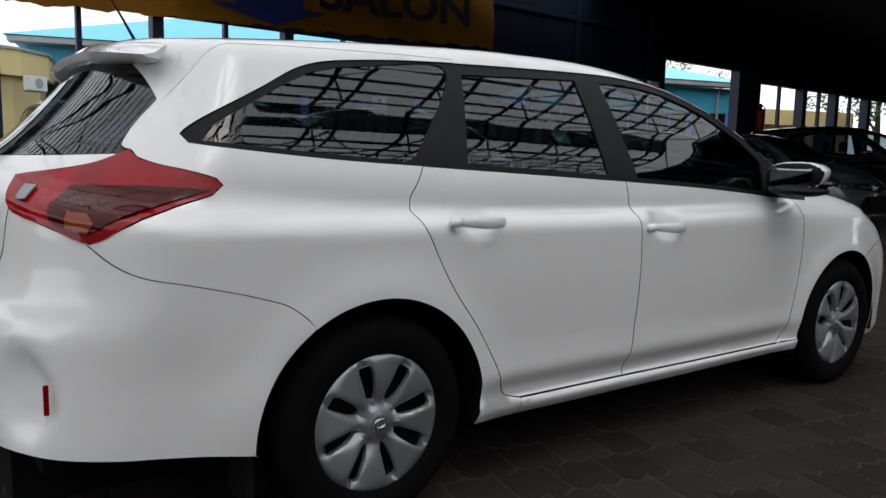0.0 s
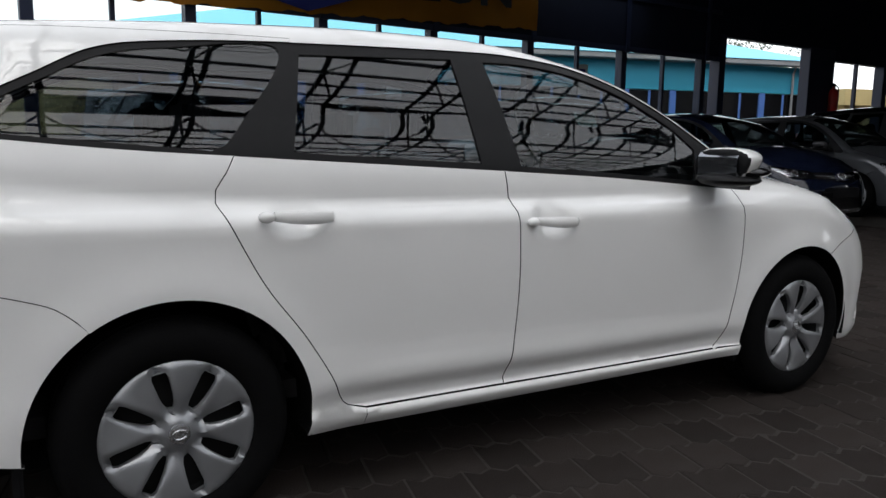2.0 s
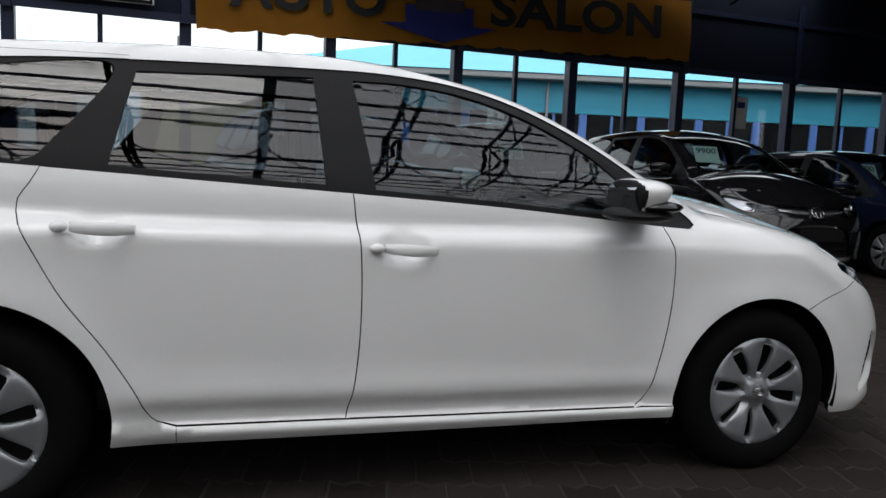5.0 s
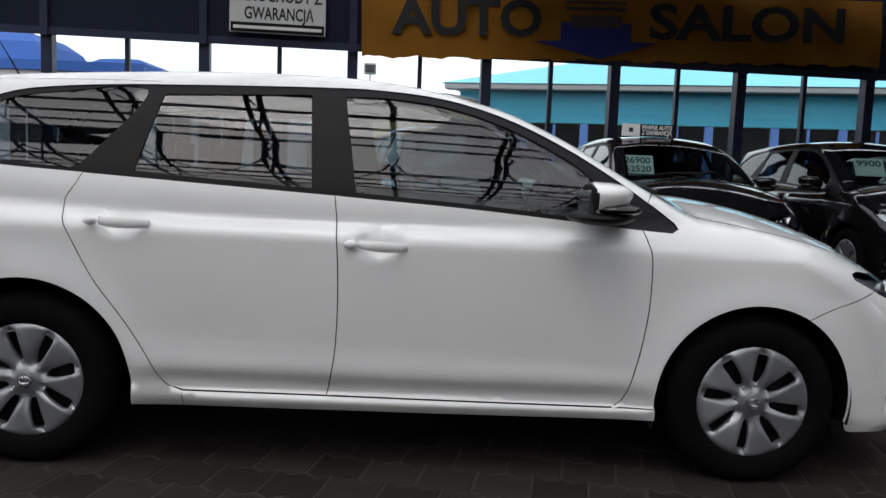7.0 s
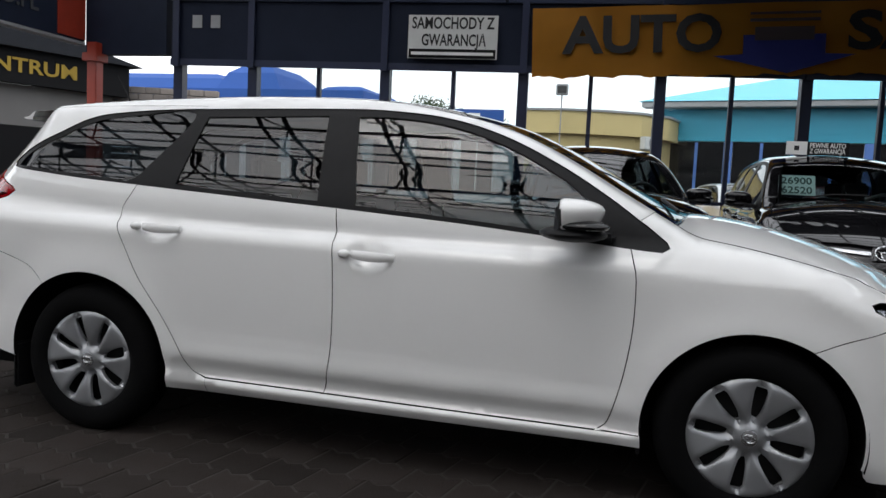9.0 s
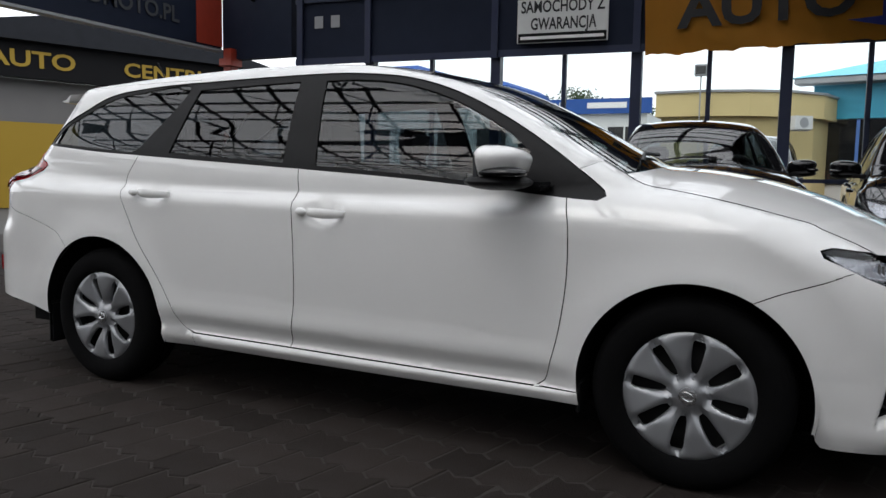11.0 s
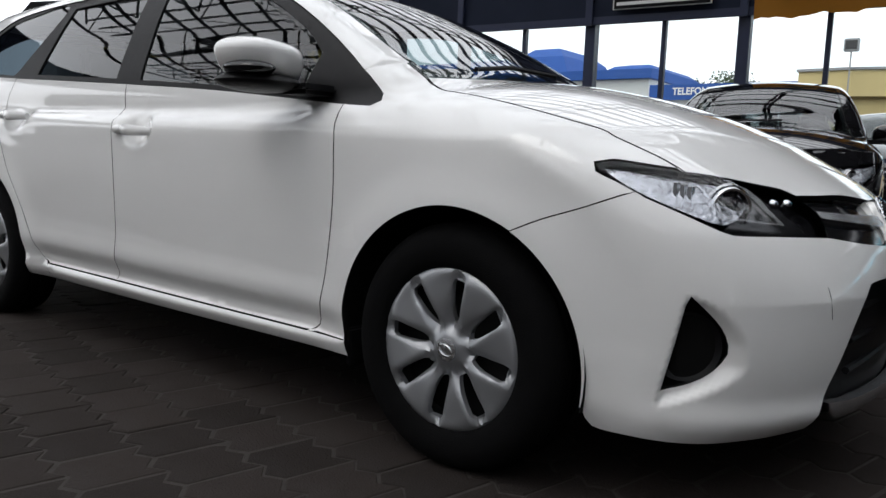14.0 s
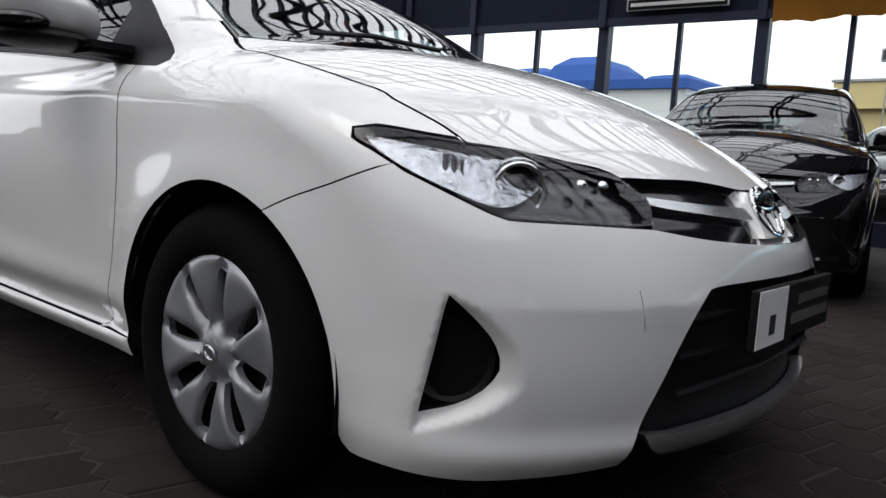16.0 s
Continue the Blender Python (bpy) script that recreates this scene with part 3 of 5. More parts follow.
def wheel(parent, m, label=""):
    """A tyre on a dark steel rim under an eight-slot silver wheel cover; its outer face looks to -y."""
    if not WHEEL:
        R, tyre_w = 0.312, 0.098
        prof = [(0.196, -0.076), (0.205, -0.092), (0.225, -0.100), (0.25, -0.104), (0.272, -0.101), (0.288, -0.093), (0.298, -0.082), (0.305, -0.07), (R, -0.055), (R, -0.046), (R - 0.007, -0.044), (R - 0.007, -0.034), (R + 0.001, -0.032), (R + 0.001, -0.008), (R - 0.007, -0.006), (R - 0.007, 0.006), (R + 0.001, 0.008), (R + 0.001, 0.032), (R - 0.007, 0.034), (R - 0.007, 0.044), (R, 0.05), (0.300, 0.082), (0.25, 0.1), (0.196, 0.08)]
        bm = lathe(prof, 72)
        WHEEL["tyre"] = (bm, M["rubber"], "black rubber tyre")
        bm = lathe([(0.0, -0.03), (0.08, -0.034), (0.12, -0.03), (0.185, -0.028), (0.193, -0.07), (0.198, -0.078), (0.198, 0.08)], 48)
        WHEEL["rim"] = (bm, M["dark_metal"], "dark pressed steel rim")
        rc = 0.209
        outline = [(rc * math.cos(2 * math.pi * i / 96), rc * math.sin(2 * math.pi * i / 96)) for i in range(96)]
        holes = []
        for k in range(8):
            a = radians(12 + 45 * k)
            pts = []
            for r, w in ((0.070, 0.007), (0.085, 0.0135), (0.11, 0.0175), (0.14, 0.020), (0.165, 0.0215), (0.178, 0.017)):
                pts.append((r, -w))
            for r, w in ((0.178, 0.017), (0.165, 0.0215), (0.14, 0.020), (0.11, 0.0175), (0.085, 0.0135), (0.070, 0.007)):
                pts.append((r, w))
            sk = 0.16
            holes.append([(r * math.cos(a + sk * (r - 0.12)) - w * math.sin(a), r * math.sin(a + sk * (r - 0.12)) + w * math.cos(a)) for r, w in pts])

        def height(x, z):
            r = np.hypot(x, z)
            t = ((np.arctan2(z, x) - radians(12)) / radians(45)) % 1.0
            dome = curve(r, (0.0, 0.094), (0.03, 0.093), (0.06, 0.088), (0.12, 0.096), (0.18, 0.0965), (0.202, 0.09), (0.21, 0.08))
            off = np.minimum(t, 1 - t) * radians(45) * r
            ramp = 0.014 * np.exp(-(off / 0.02) ** 4) * curve(r, (0.035, 0), (0.07, 1), (0.18, 1), (0.2, 0.05), (0.203, 0))
            return dome + 0.017 * (t - 0.5) * curve(r, (0.04, 0), (0.08, 1), (0.17, 1), (0.195, 0.15), (0.205, 0)) - ramp
        WHEEL["cover"] = (rim_plate("cover", outline, holes, M["hub"], height, 0.016), M["hub"], "silver eight-slot wheel cover")
        bm = lathe([(0.0, -0.0985), (0.02, -0.0985), (0.0285, -0.096), (0.03, -0.088)], 32)
        WHEEL["cap"] = (bm, M["satin"], "round centre cap")
        bm = tube([(0.019 * math.cos(a), -0.099, 0.013 * math.sin(a)) for a in np.linspace(0, 2 * math.pi, 25)], 0.0016, 6)
        tube([(0.007 * math.cos(a), -0.099, 0.012 * math.sin(a)) for a in np.linspace(0, 2 * math.pi, 17)], 0.0014, 6, bm)
        WHEEL["badge"] = (bm, M["chrome"], "")
        for k, (bm, mat, lab) in list(WHEEL.items()):
            bmesh.ops.recalc_face_normals(bm, faces=bm.faces)
            me = bpy.data.meshes.new(k)
            bm.to_mesh(me)
            bm.free()
            me.materials.append(mat)
            me.polygons.foreach_set("use_smooth", [True] * len(me.polygons))
            me.set_sharp_from_angle(angle=radians(40))
            WHEEL[k] = (me, lab)
    hub = link("wheel", WHEEL["tyre"][0], parent, label, m)
    for k in ("rim", "cover", "cap", "badge"):
        link(k, WHEEL[k][0], hub, WHEEL[k][1])
    return hub


# seam lines, given once and shared by the panels that meet there (x, z)
BELT = [(-0.49, 1.10), (-0.39, 1.088), (-0.10, 1.063), (0.18, 1.047), (1.07, 0.998), (1.59, 0.965), (2.175, 0.914), (2.28, 0.908)]
DLO_TOP = [(2.28, 0.908), (2.305, 0.922), (2.295, 0.94), (2.12, 1.068), (1.91, 1.195), (1.69, 1.298), (1.47, 1.362), (1.24, 1.388), (1.0, 1.392), (0.38, 1.376), (0.05, 1.356), (-0.14, 1.325), (-0.29, 1.25), (-0.44, 1.17), (-0.505, 1.122), (-0.49, 1.10)]
SEAM_R = [(0.18, 1.047), (0.155, 1.0), (0.125, 0.955), (0.122, 0.92), (0.185, 0.79), (0.25, 0.675), (0.35, 0.54), (0.43, 0.41), (0.465, 0.335), (0.495, 0.30), (0.55, 0.287)]
SILL = [(0.55, 0.287), (1.06, 0.282), (2.04, 0.27), (2.09, 0.27)]
SEAM_B = [(1.07, 0.998), (1.09, 0.80), (1.095, 0.60), (1.085, 0.42), (1.06, 0.282)]
SEAM_F = [(2.09, 0.27), (2.125, 0.29), (2.15, 0.36), (2.18, 0.49), (2.20, 0.65), (2.20, 0.81), (2.19, 0.86), (2.175, 0.914)]
BUMP_R = [(-0.75, 0.86), (-0.70, 0.812), (-0.64, 0.78), (-0.54, 0.757), (-0.42, 0.727), (-0.33, 0.70), (-0.28, 0.68), (-0.235, 0.645), (-0.208, 0.617)]
LAMP_TOP = [(2.945, -0.81, 0.78), (2.975, -0.79, 0.787), (3.05, -0.74, 0.777), (3.10, -0.685, 0.77), (3.15, -0.61, 0.762), (3.20, -0.53, 0.747), (3.24, -0.46, 0.733), (3.27, -0.43, 0.722)]
LAMP_END = [(3.27, -0.43, 0.722), (3.32, -0.41, 0.68), (3.35, -0.44, 0.632)]
LAMP_LOW = [(3.35, -0.44, 0.632), (3.29, -0.60, 0.637), (3.22, -0.71, 0.64), (3.20, -0.73, 0.648), (3.13, -0.77, 0.68), (3.06, -0.80, 0.71), (3.0, -0.82, 0.742), (2.955, -0.82, 0.762), (2.945, -0.81, 0.78)]
GRILLE_TOP = [(3.27, -0.43, 0.722), (3.31, -0.31, 0.72), (3.36, -0.10, 0.713), (3.365, 0.0, 0.713)]
GRILLE_LOW = [(3.45, 0.0, 0.602), (3.45, -0.13, 0.604), (3.41, -0.31, 0.615), (3.35, -0.44, 0.632)]
TAIL_TOP = [(-0.90, -0.50, 1.01), (-0.80, -0.66, 1.04), (-0.71, -0.72, 1.08), (-0.685, -0.735, 1.062), (-0.62, -0.76, 1.045), (-0.52, -0.78, 1.03), (-0.445, -0.79, 1.012), (-0.435, -0.80, 0.995)]
TAIL_LOW = [(-0.435, -0.80, 0.995), (-0.46, -0.80, 0.97), (-0.57, -0.81, 0.94), (-0.67, -0.82, 0.90), (-0.75, -0.79, 0.86), (-0.84, -0.72, 0.895), (-0.90, -0.57, 0.93), (-0.90, -0.50, 1.01)]
R_ARCH, F_ARCH = (0.0, 0.305, 0.372), (2.6, 0.305, 0.357)


def on_side(pts):
    pts = np.array(pts, float)
    eye, way, a, b = SIDE.rays(pts)
    return cast(eye, way, a, b)[0]


def on_top(pts):
    pts = np.array(pts, float)
    eye, way, a, b = TOP.rays(pts)
    return cast(eye, way, a, b)[0]


HOODCUT = on_top(run([(2.335, -0.64), (2.40, -0.668), (2.62, -0.725), (2.82, -0.732), (2.96, -0.708), (3.05, -0.688), (3.10, -0.685)]))
SCREEN_SIDE = on_top(run([(2.335, -0.64), (2.1, -0.60), (1.85, -0.565), (1.65, -0.54), (1.50, -0.515)]))
PANELS = {}


def car_panels():
    """All skin panels of the estate, as pairs of meshes."""
    P = PANELS
    # quarter panel with the D-pillar, rear door and front door
    dlo = run(DLO_TOP)
    k_rear = next(i for i, p in enumerate(dlo) if p[0] < 0.40)
    dlo_back = dlo[k_rear:]
    k_a = next(i for i, p in enumerate(dlo) if p[0] < 2.21)
    arch_r = arc(*R_ARCH, 57 + 66, -13)
    top_edge = on_top([(x, y) for x, y in run([(0.40, -0.625), (0.0, -0.622), (-0.30, -0.615), (-0.53, -0.61)])])
    rear_edge = [(-0.53, -0.61, 1.345), (-0.515, -0.614, 1.30), (-0.561, -0.626, 1.223), (-0.626, -0.630, 1.149), (-0.69, -0.665, 1.09), (-0.71, -0.72, 1.08)]
    seam_r3 = on_side(run(SEAM_R))
    sill_r = [(0.55, 0.287), (0.45, 0.222), (0.365, 0.222)]
    out = list(on_side(dlo_back)) + list(on_side(run(BELT[:4]))) + list(seam_r3) + list(on_side(run([(0.55, 0.287), (0.55, 0.225)]))) + list(on_side(run([(0.55, 0.225), (0.372, 0.225)])))
    out += list(on_side(arc(*R_ARCH, -12, 124, 40))) + list(on_side(run(BUMP_R[::-1]))) + run(TAIL_LOW[:5][::-1]) + run(TAIL_TOP[2:][::-1]) + run(rear_edge[::-1]) + list(top_edge[::-1])
    P["quarter_panel"] = skin("quarter_panel", out, REAR, M["white"], 0.028, gap=0.0012)
    P["rear_door"] = skin("rear_door", run(BELT[3:5]) + run(SEAM_B) + run(SILL[:2])[::-1] + run(SEAM_R)[::-1], SIDE, M["white"], 0.018)
    P["front_door"] = skin("front_door", run(BELT[4:7]) + run(SEAM_F)[::-1] + run(SILL[1:])[::-1] + run(SEAM_B)[::-1], SIDE, M["white"], 0.018)
    P["sill"] = skin("sill", run(SILL) + run([(2.09, 0.27), (2.245, 0.268)]) + run([(2.247, 0.262), (2.25, 0.222)]) + run([(2.25, 0.222), (0.55, 0.225)]) + run([(0.55, 0.225), (0.55, 0.287)]), SIDE, M["white"], 0.03, gap=0.001)
    # front fender
    fender = run(SEAM_F) + run(BELT[6:]) + [p for p in dlo[:k_a + 1]]
    fender3 = list(on_side(fender)) + list(SCREEN_SIDE[[4, 0]]) + list(HOODCUT) + run(LAMP_TOP[:4][::-1]) + run(LAMP_LOW[6:][::-1])
    fender3 += list(on_side(run([(3.04, 0.722), (2.95, 0.685), (2.85, 0.65), (2.775, 0.617)]))) + list(on_side(arc(*F_ARCH, 61, 187, 40))) + list(on_side(run([(2.245, 0.268), (2.09, 0.27)])))
    P["front_fender"] = skin("front_fender", fender3, SIDE, M["white"], 0.022)
    # bonnet, roof with A-pillars, windscreen
    front = run(LAMP_TOP[3:]) + run(GRILLE_TOP)
    f2 = [p * np.array((1, -1, 1)) for p in front[::-1]]
    cowl = run([(2.335, -0.64, 1.0), (2.37, -0.4, 1.03), (2.40, 0.0, 1.03), (2.37, 0.4, 1.03), (2.335, 0.64, 1.0)])
    hood = list(HOODCUT) + front + f2 + [p * np.array((1, -1, 1)) for p in HOODCUT[::-1]] + cowl[::-1]
    P["bonnet"] = skin("bonnet", hood, TOP, M["white"], 0.028, gap=0.0006, mirror=False)
    head = on_top(run([(1.50, -0.515), (1.43, -0.3), (1.40, 0.0), (1.43, 0.3), (1.50, 0.515)]))
    screen = list(SCREEN_SIDE) + list(head) + [p * np.array((1, -1, 1)) for p in SCREEN_SIDE[::-1]] + cowl[::-1]
    P["windscreen"] = skin("windscreen", screen, TOP, M["screen"], 0.035, gap=0.012, lift=-0.002, depth=0.004, mirror=False)
    band = list(SCREEN_SIDE) + list(head) + [p * np.array((1, -1, 1)) for p in SCREEN_SIDE[::-1]] + cowl[::-1]
    P["windscreen_seal"] = skin("windscreen_seal", band, TOP, M["gloss_black"], 0.03, gap=0.002, lift=-0.005, depth=0.003, mirror=False,
                                holes=[shrink(TOP.uv(np.array(band))[::2], 0.035)])
    rail = [p for p in on_side(dlo[k_a:k_rear + 1])]
    roof = list(SCREEN_SIDE[[4, 0]])[:1] + list(rail) + list(top_edge) + run([(-0.53, -0.61, 1.35), (-0.56, -0.3, 1.38), (-0.57, 0, 1.39), (-0.56, 0.3, 1.38), (-0.53, 0.61, 1.35)])
    roof += [p * np.array((1, -1, 1)) for p in (list(top_edge[::-1]) + rail[::-1])] + [SCREEN_SIDE[4] * np.array((1, -1, 1))] + [p * np.array((1, -1, 1)) for p in SCREEN_SIDE[4:]] + list(head[::-1]) + list(SCREEN_SIDE[4:][::-1])
    P["roof"] = skin("roof", roof, TOP, M["white"], 0.03, gap=0.0, mirror=False)
    # side windows
    P["window_frame"] = skin("window_frame", run(BELT) + dlo[1:-1], SIDE, M["trim"], 0.03, gap=0.001, lift=-0.004, depth=0.012, holes=[run([(-0.462, 1.108), (0.05, 1.068), (0.135, 1.066), (0.20, 1.12), (0.355, 1.355), (0.05, 1.338), (-0.13, 1.305), (-0.28, 1.232), (-0.42, 1.155), (-0.462, 1.108)]), run([(0.355, 1.058), (0.42, 1.342)]) + run([(0.42, 1.342), (0.955, 1.362)]) + run([(0.955, 1.362), (0.985, 1.022)]) + run([(0.985, 1.022), (0.355, 1.058)]), run([(1.145, 1.012), (1.085, 1.36)]) + run([(1.085, 1.36), (1.25, 1.36), (1.46, 1.335), (1.68, 1.268), (1.90, 1.158), (2.02, 1.07)]) + run([(2.02, 1.07), (1.985, 0.948)]) + run([(1.985, 0.948), (1.6, 0.982), (1.145, 1.012)])])
    P["quarter_window"] = skin("quarter_window", run([(-0.47, 1.10), (0.05, 1.06), (0.14, 1.058), (0.21, 1.12), (0.365, 1.362), (0.05, 1.345), (-0.135, 1.312), (-0.285, 1.238), (-0.43, 1.16), (-0.47, 1.10)]), SIDE, M["dark_glass"], 0.03, gap=0, lift=-0.007, depth=0.004)
    P["rear_door_window"] = skin("rear_door_window", run([(0.345, 1.05), (0.41, 1.35)]) + run([(0.41, 1.35), (0.965, 1.37)]) + run([(0.965, 1.37), (0.995, 1.014)]) + run([(0.995, 1.014), (0.345, 1.05)]), SIDE, M["dark_glass"], 0.03, gap=0, lift=-0.009, depth=0.004)
    P["front_door_window"] = skin("front_door_window", run([(1.135, 1.004), (1.075, 1.368)]) + run([(1.075, 1.368), (1.25, 1.368), (1.465, 1.343), (1.69, 1.276), (1.91, 1.166), (2.03, 1.075)]) + run([(2.03, 1.075), (1.99, 0.94)]) + run([(1.99, 0.94), (1.6, 0.974), (1.135, 1.004)]), SIDE, M["glass"], 0.03, gap=0, lift=-0.009, depth=0.004)
    # front end
    low_hole = [(3.45, 0.0, 0.535), (3.45, -0.2, 0.533), (3.44, -0.345, 0.525), (3.435, -0.375, 0.50), (3.42, -0.43, 0.42), (3.40, -0.485, 0.30), (3.395, -0.52, 0.2)]
    fog = run([(3.17, -0.79, 0.513), (3.15, -0.795, 0.41), (3.128, -0.80, 0.306)]) + run([(3.128, -0.80, 0.306), (3.18, -0.77, 0.325), (3.225, -0.75, 0.352), (3.25, -0.738, 0.39), (3.24, -0.742, 0.43), (3.215, -0.757, 0.465), (3.17, -0.79, 0.513)])
    half = list(on_side(run([(2.775, 0.617), (2.85, 0.65), (2.95, 0.685), (3.04, 0.722)]))) + run(LAMP_LOW[:6][::-1]) + run(GRILLE_LOW[::-1])
    lower = run(low_hole) + run([(3.395, -0.52, 0.2), (3.34, -0.66, 0.192), (3.20, -0.77, 0.188), (3.08, -0.80, 0.19), (2.99, -0.83, 0.195), (2.965, -0.84, 0.235)])
    out = half + lower + list(on_side(arc(*F_ARCH, -11, 61, 24)))
    def spin(pts):
        return np.array(pts, float)
    P["front_bumper"] = skin("front_bumper", spin(out), FRONT_R, M["white"], 0.010, holes=[spin(fog)], gap=0.0012)
    P["headlamp_lens"] = skin("headlamp_lens", run(LAMP_TOP) + run(LAMP_END) + run(LAMP_LOW), FRONT_R, M["clear"], 0.03, gap=0.003, lift=0.001, depth=0.006)
    P["headlamp_housing"] = skin("headlamp_housing", run(LAMP_TOP) + run(LAMP_END) + run(LAMP_LOW), FRONT_R, M["gloss_black"], 0.02, gap=0.002, lift=-0.03, depth=-0.028)
    refl = [(2.962, -0.812, 0.778), (2.985, -0.79, 0.780), (3.05, -0.745, 0.771), (3.10, -0.69, 0.763), (3.155, -0.615, 0.753), (3.19, -0.57, 0.742), (3.21, -0.60, 0.70), (3.20, -0.70, 0.66), (3.12, -0.77, 0.69), (3.05, -0.81, 0.722), (2.99, -0.82, 0.755), (2.962, -0.812, 0.778)]
    P["headlamp_reflector"] = skin("headlamp_reflector", run(refl), FRONT_R, M["reflector"], 0.014, gap=0.006, lift=-0.014, depth=0.004)
    P["upper_grille"] = skin("upper_grille", run(GRILLE_TOP) + run([(3.365, 0, 0.715), (3.45, 0, 0.602)]) + run(GRILLE_LOW) + run(LAMP_END)[::-1], FRONT_R, M["gloss_black"], 0.025, gap=0.0, lift=-0.022, depth=0.0)
    P["lower_grille"] = skin("lower_grille", run(low_hole) + run([(3.40, -0.515, 0.245), (3.42, -0.3, 0.215), (3.43, 0, 0.21)]) + run([(3.43, 0, 0.19), (3.45, 0, 0.535)]), FRONT_R, M["trim"], 0.025, gap=0.0, lift=-0.03, depth=-0.028)
    P["splitter"] = skin("splitter", run([(3.41, -0.49, 0.265), (3.44, -0.40, 0.258), (3.45, -0.2, 0.255), (3.45, 0, 0.255)]) + run([(3.45, 0, 0.255), (3.42, 0, 0.21)]) + run([(3.42, 0, 0.21), (3.42, -0.3, 0.213), (3.41, -0.44, 0.225), (3.41, -0.49, 0.265)]), FRONT_R, M["satin"], 0.02, gap=0, lift=0.006, depth=0.03)
    wing = [(3.36, -0.42, 0.692), (3.37, -0.25, 0.682), (3.39, -0.10, 0.676), (3.40, -0.10, 0.655), (3.39, -0.25, 0.662), (3.36, -0.42, 0.678), (3.36, -0.42, 0.692)]
    P["grille_wing"] = skin("grille_wing", run(wing), FRONT_R, M["satin"], 0.02, gap=0, lift=-0.006, depth=0.016)
    # rear end
    rb = list(on_side(run(BUMP_R[::-1]))) + run(TAIL_LOW[4:7]) + run([(-0.90, -0.57, 0.93), (-0.97, -0.57, 0.80), (-1.0, -0.45, 0.78), (-1.0, 0.0, 0.78)]) + run([(-1.0, 0.0, 0.78), (-1.0, 0.0, 0.36)]) + run([(-1.0, 0, 0.36), (-0.95, -0.6, 0.36), (-0.76, -0.80, 0.345), (-0.56, -0.85, 0.32), (-0.368, -0.86, 0.288)]) + list(on_side(arc(*R_ARCH, 182.5, 124, 20)))
    P["rear_bumper"] = skin("rear_bumper", rb, REAR_R, M["white"], 0.03, gap=0.0012)
    P["tail_lamp"] = skin("tail_lamp", run(TAIL_TOP) + run(TAIL_LOW), REAR_R, M["red_lens"], 0.02, gap=0.002, lift=0.003, depth=0.012)
    P["lamp_inner"] = skin("lamp_inner", run([(-0.86, -0.70, 0.985), (-0.70, -0.79, 0.99)]) + run([(-0.70, -0.79, 0.99), (-0.50, -0.79, 0.985), (-0.47, -0.80, 0.98)]) + run([(-0.47, -0.80, 0.98), (-0.60, -0.81, 0.947), (-0.69, -0.80, 0.912), (-0.75, -0.79, 0.882)]) + run([(-0.75, -0.79, 0.882), (-0.84, -0.73, 0.91), (-0.86, -0.70, 0.985)]), REAR_R, M["dark_red"], 0.02, gap=0, lift=0.0075, depth=0.004)
    P["tow_cover"] = skin("tow_cover", run([(3.37, -0.52, 0.53), (3.40, -0.45, 0.53)]) + run([(3.40, -0.45, 0.53), (3.41, -0.44, 0.465)]) + run([(3.41, -0.44, 0.465), (3.38, -0.51, 0.46)]) + run([(3.38, -0.51, 0.46), (3.37, -0.52, 0.53)]), FRONT_R, M["white"], 0.02, gap=0, lift=0.0012, depth=0.002)
    P["indicator_lens"] = skin("indicator_lens", run([(-0.815, -0.75, 0.935), (-0.76, -0.79, 0.93), (-0.735, -0.80, 0.905), (-0.745, -0.79, 0.878), (-0.80, -0.75, 0.89), (-0.815, -0.75, 0.935)]), REAR_R, M["amber"], 0.02, gap=0.007, lift=0.0105, depth=0.004)
    P["reverse_lens"] = skin("reverse_lens", run([(-0.895, -0.575, 0.99), (-0.875, -0.63, 0.99), (-0.875, -0.64, 0.945), (-0.895, -0.585, 0.945), (-0.895, -0.575, 0.99)]), REAR_R, M["gutter"], 0.02, gap=0.011, lift=0.0105, depth=0.004)
    glass = [(-0.545, -0.60, 1.325), (-0.515, -0.614, 1.30), (-0.561, -0.626, 1.223), (-0.626, -0.630, 1.149), (-0.69, -0.665, 1.09), (-0.715, -0.69, 1.07), (-0.82, -0.45, 1.06), (-0.9, 0.0, 1.05)]
    P["rear_window"] = skin("rear_window", run(glass) + run([(-0.9, 0, 1.05), (-0.68, 0.0, 1.335)]) + run([(-0.68, 0, 1.335), (-0.545, -0.62, 1.325)]), REAR_R, M["dark_glass"], 0.03, gap=0.002, lift=-0.003, depth=0.006)
    gate = run([(-0.715, -0.70, 1.07), (-0.82, -0.45, 1.06), (-0.9, 0.0, 1.05)]) + run([(-0.9, 0, 1.05), (-1.0, 0, 0.78)]) + run([(-1.0, 0, 0.78), (-1.0, -0.45, 0.78), (-0.97, -0.57, 0.80), (-0.90, -0.57, 0.93)]) + run([(-0.90, -0.57, 0.93), (-0.90, -0.50, 1.01)]) + run(TAIL_TOP[:3])
    P["tailgate"] = skin("tailgate", gate, REAR_R, M["white"], 0.03)


class Turned(Round):
    """The same view with its angle counted so that the right-hand side runs on without a break."""
    def uv(self, p):
        p = np.asarray(p)
        return np.column_stack([np.arctan2(p[:, 1], p[:, 0] - self.x) * 0.9, p[:, 2]])


FRONT_R = Turned(2.4)
REAR_R = REAR
car_panels()


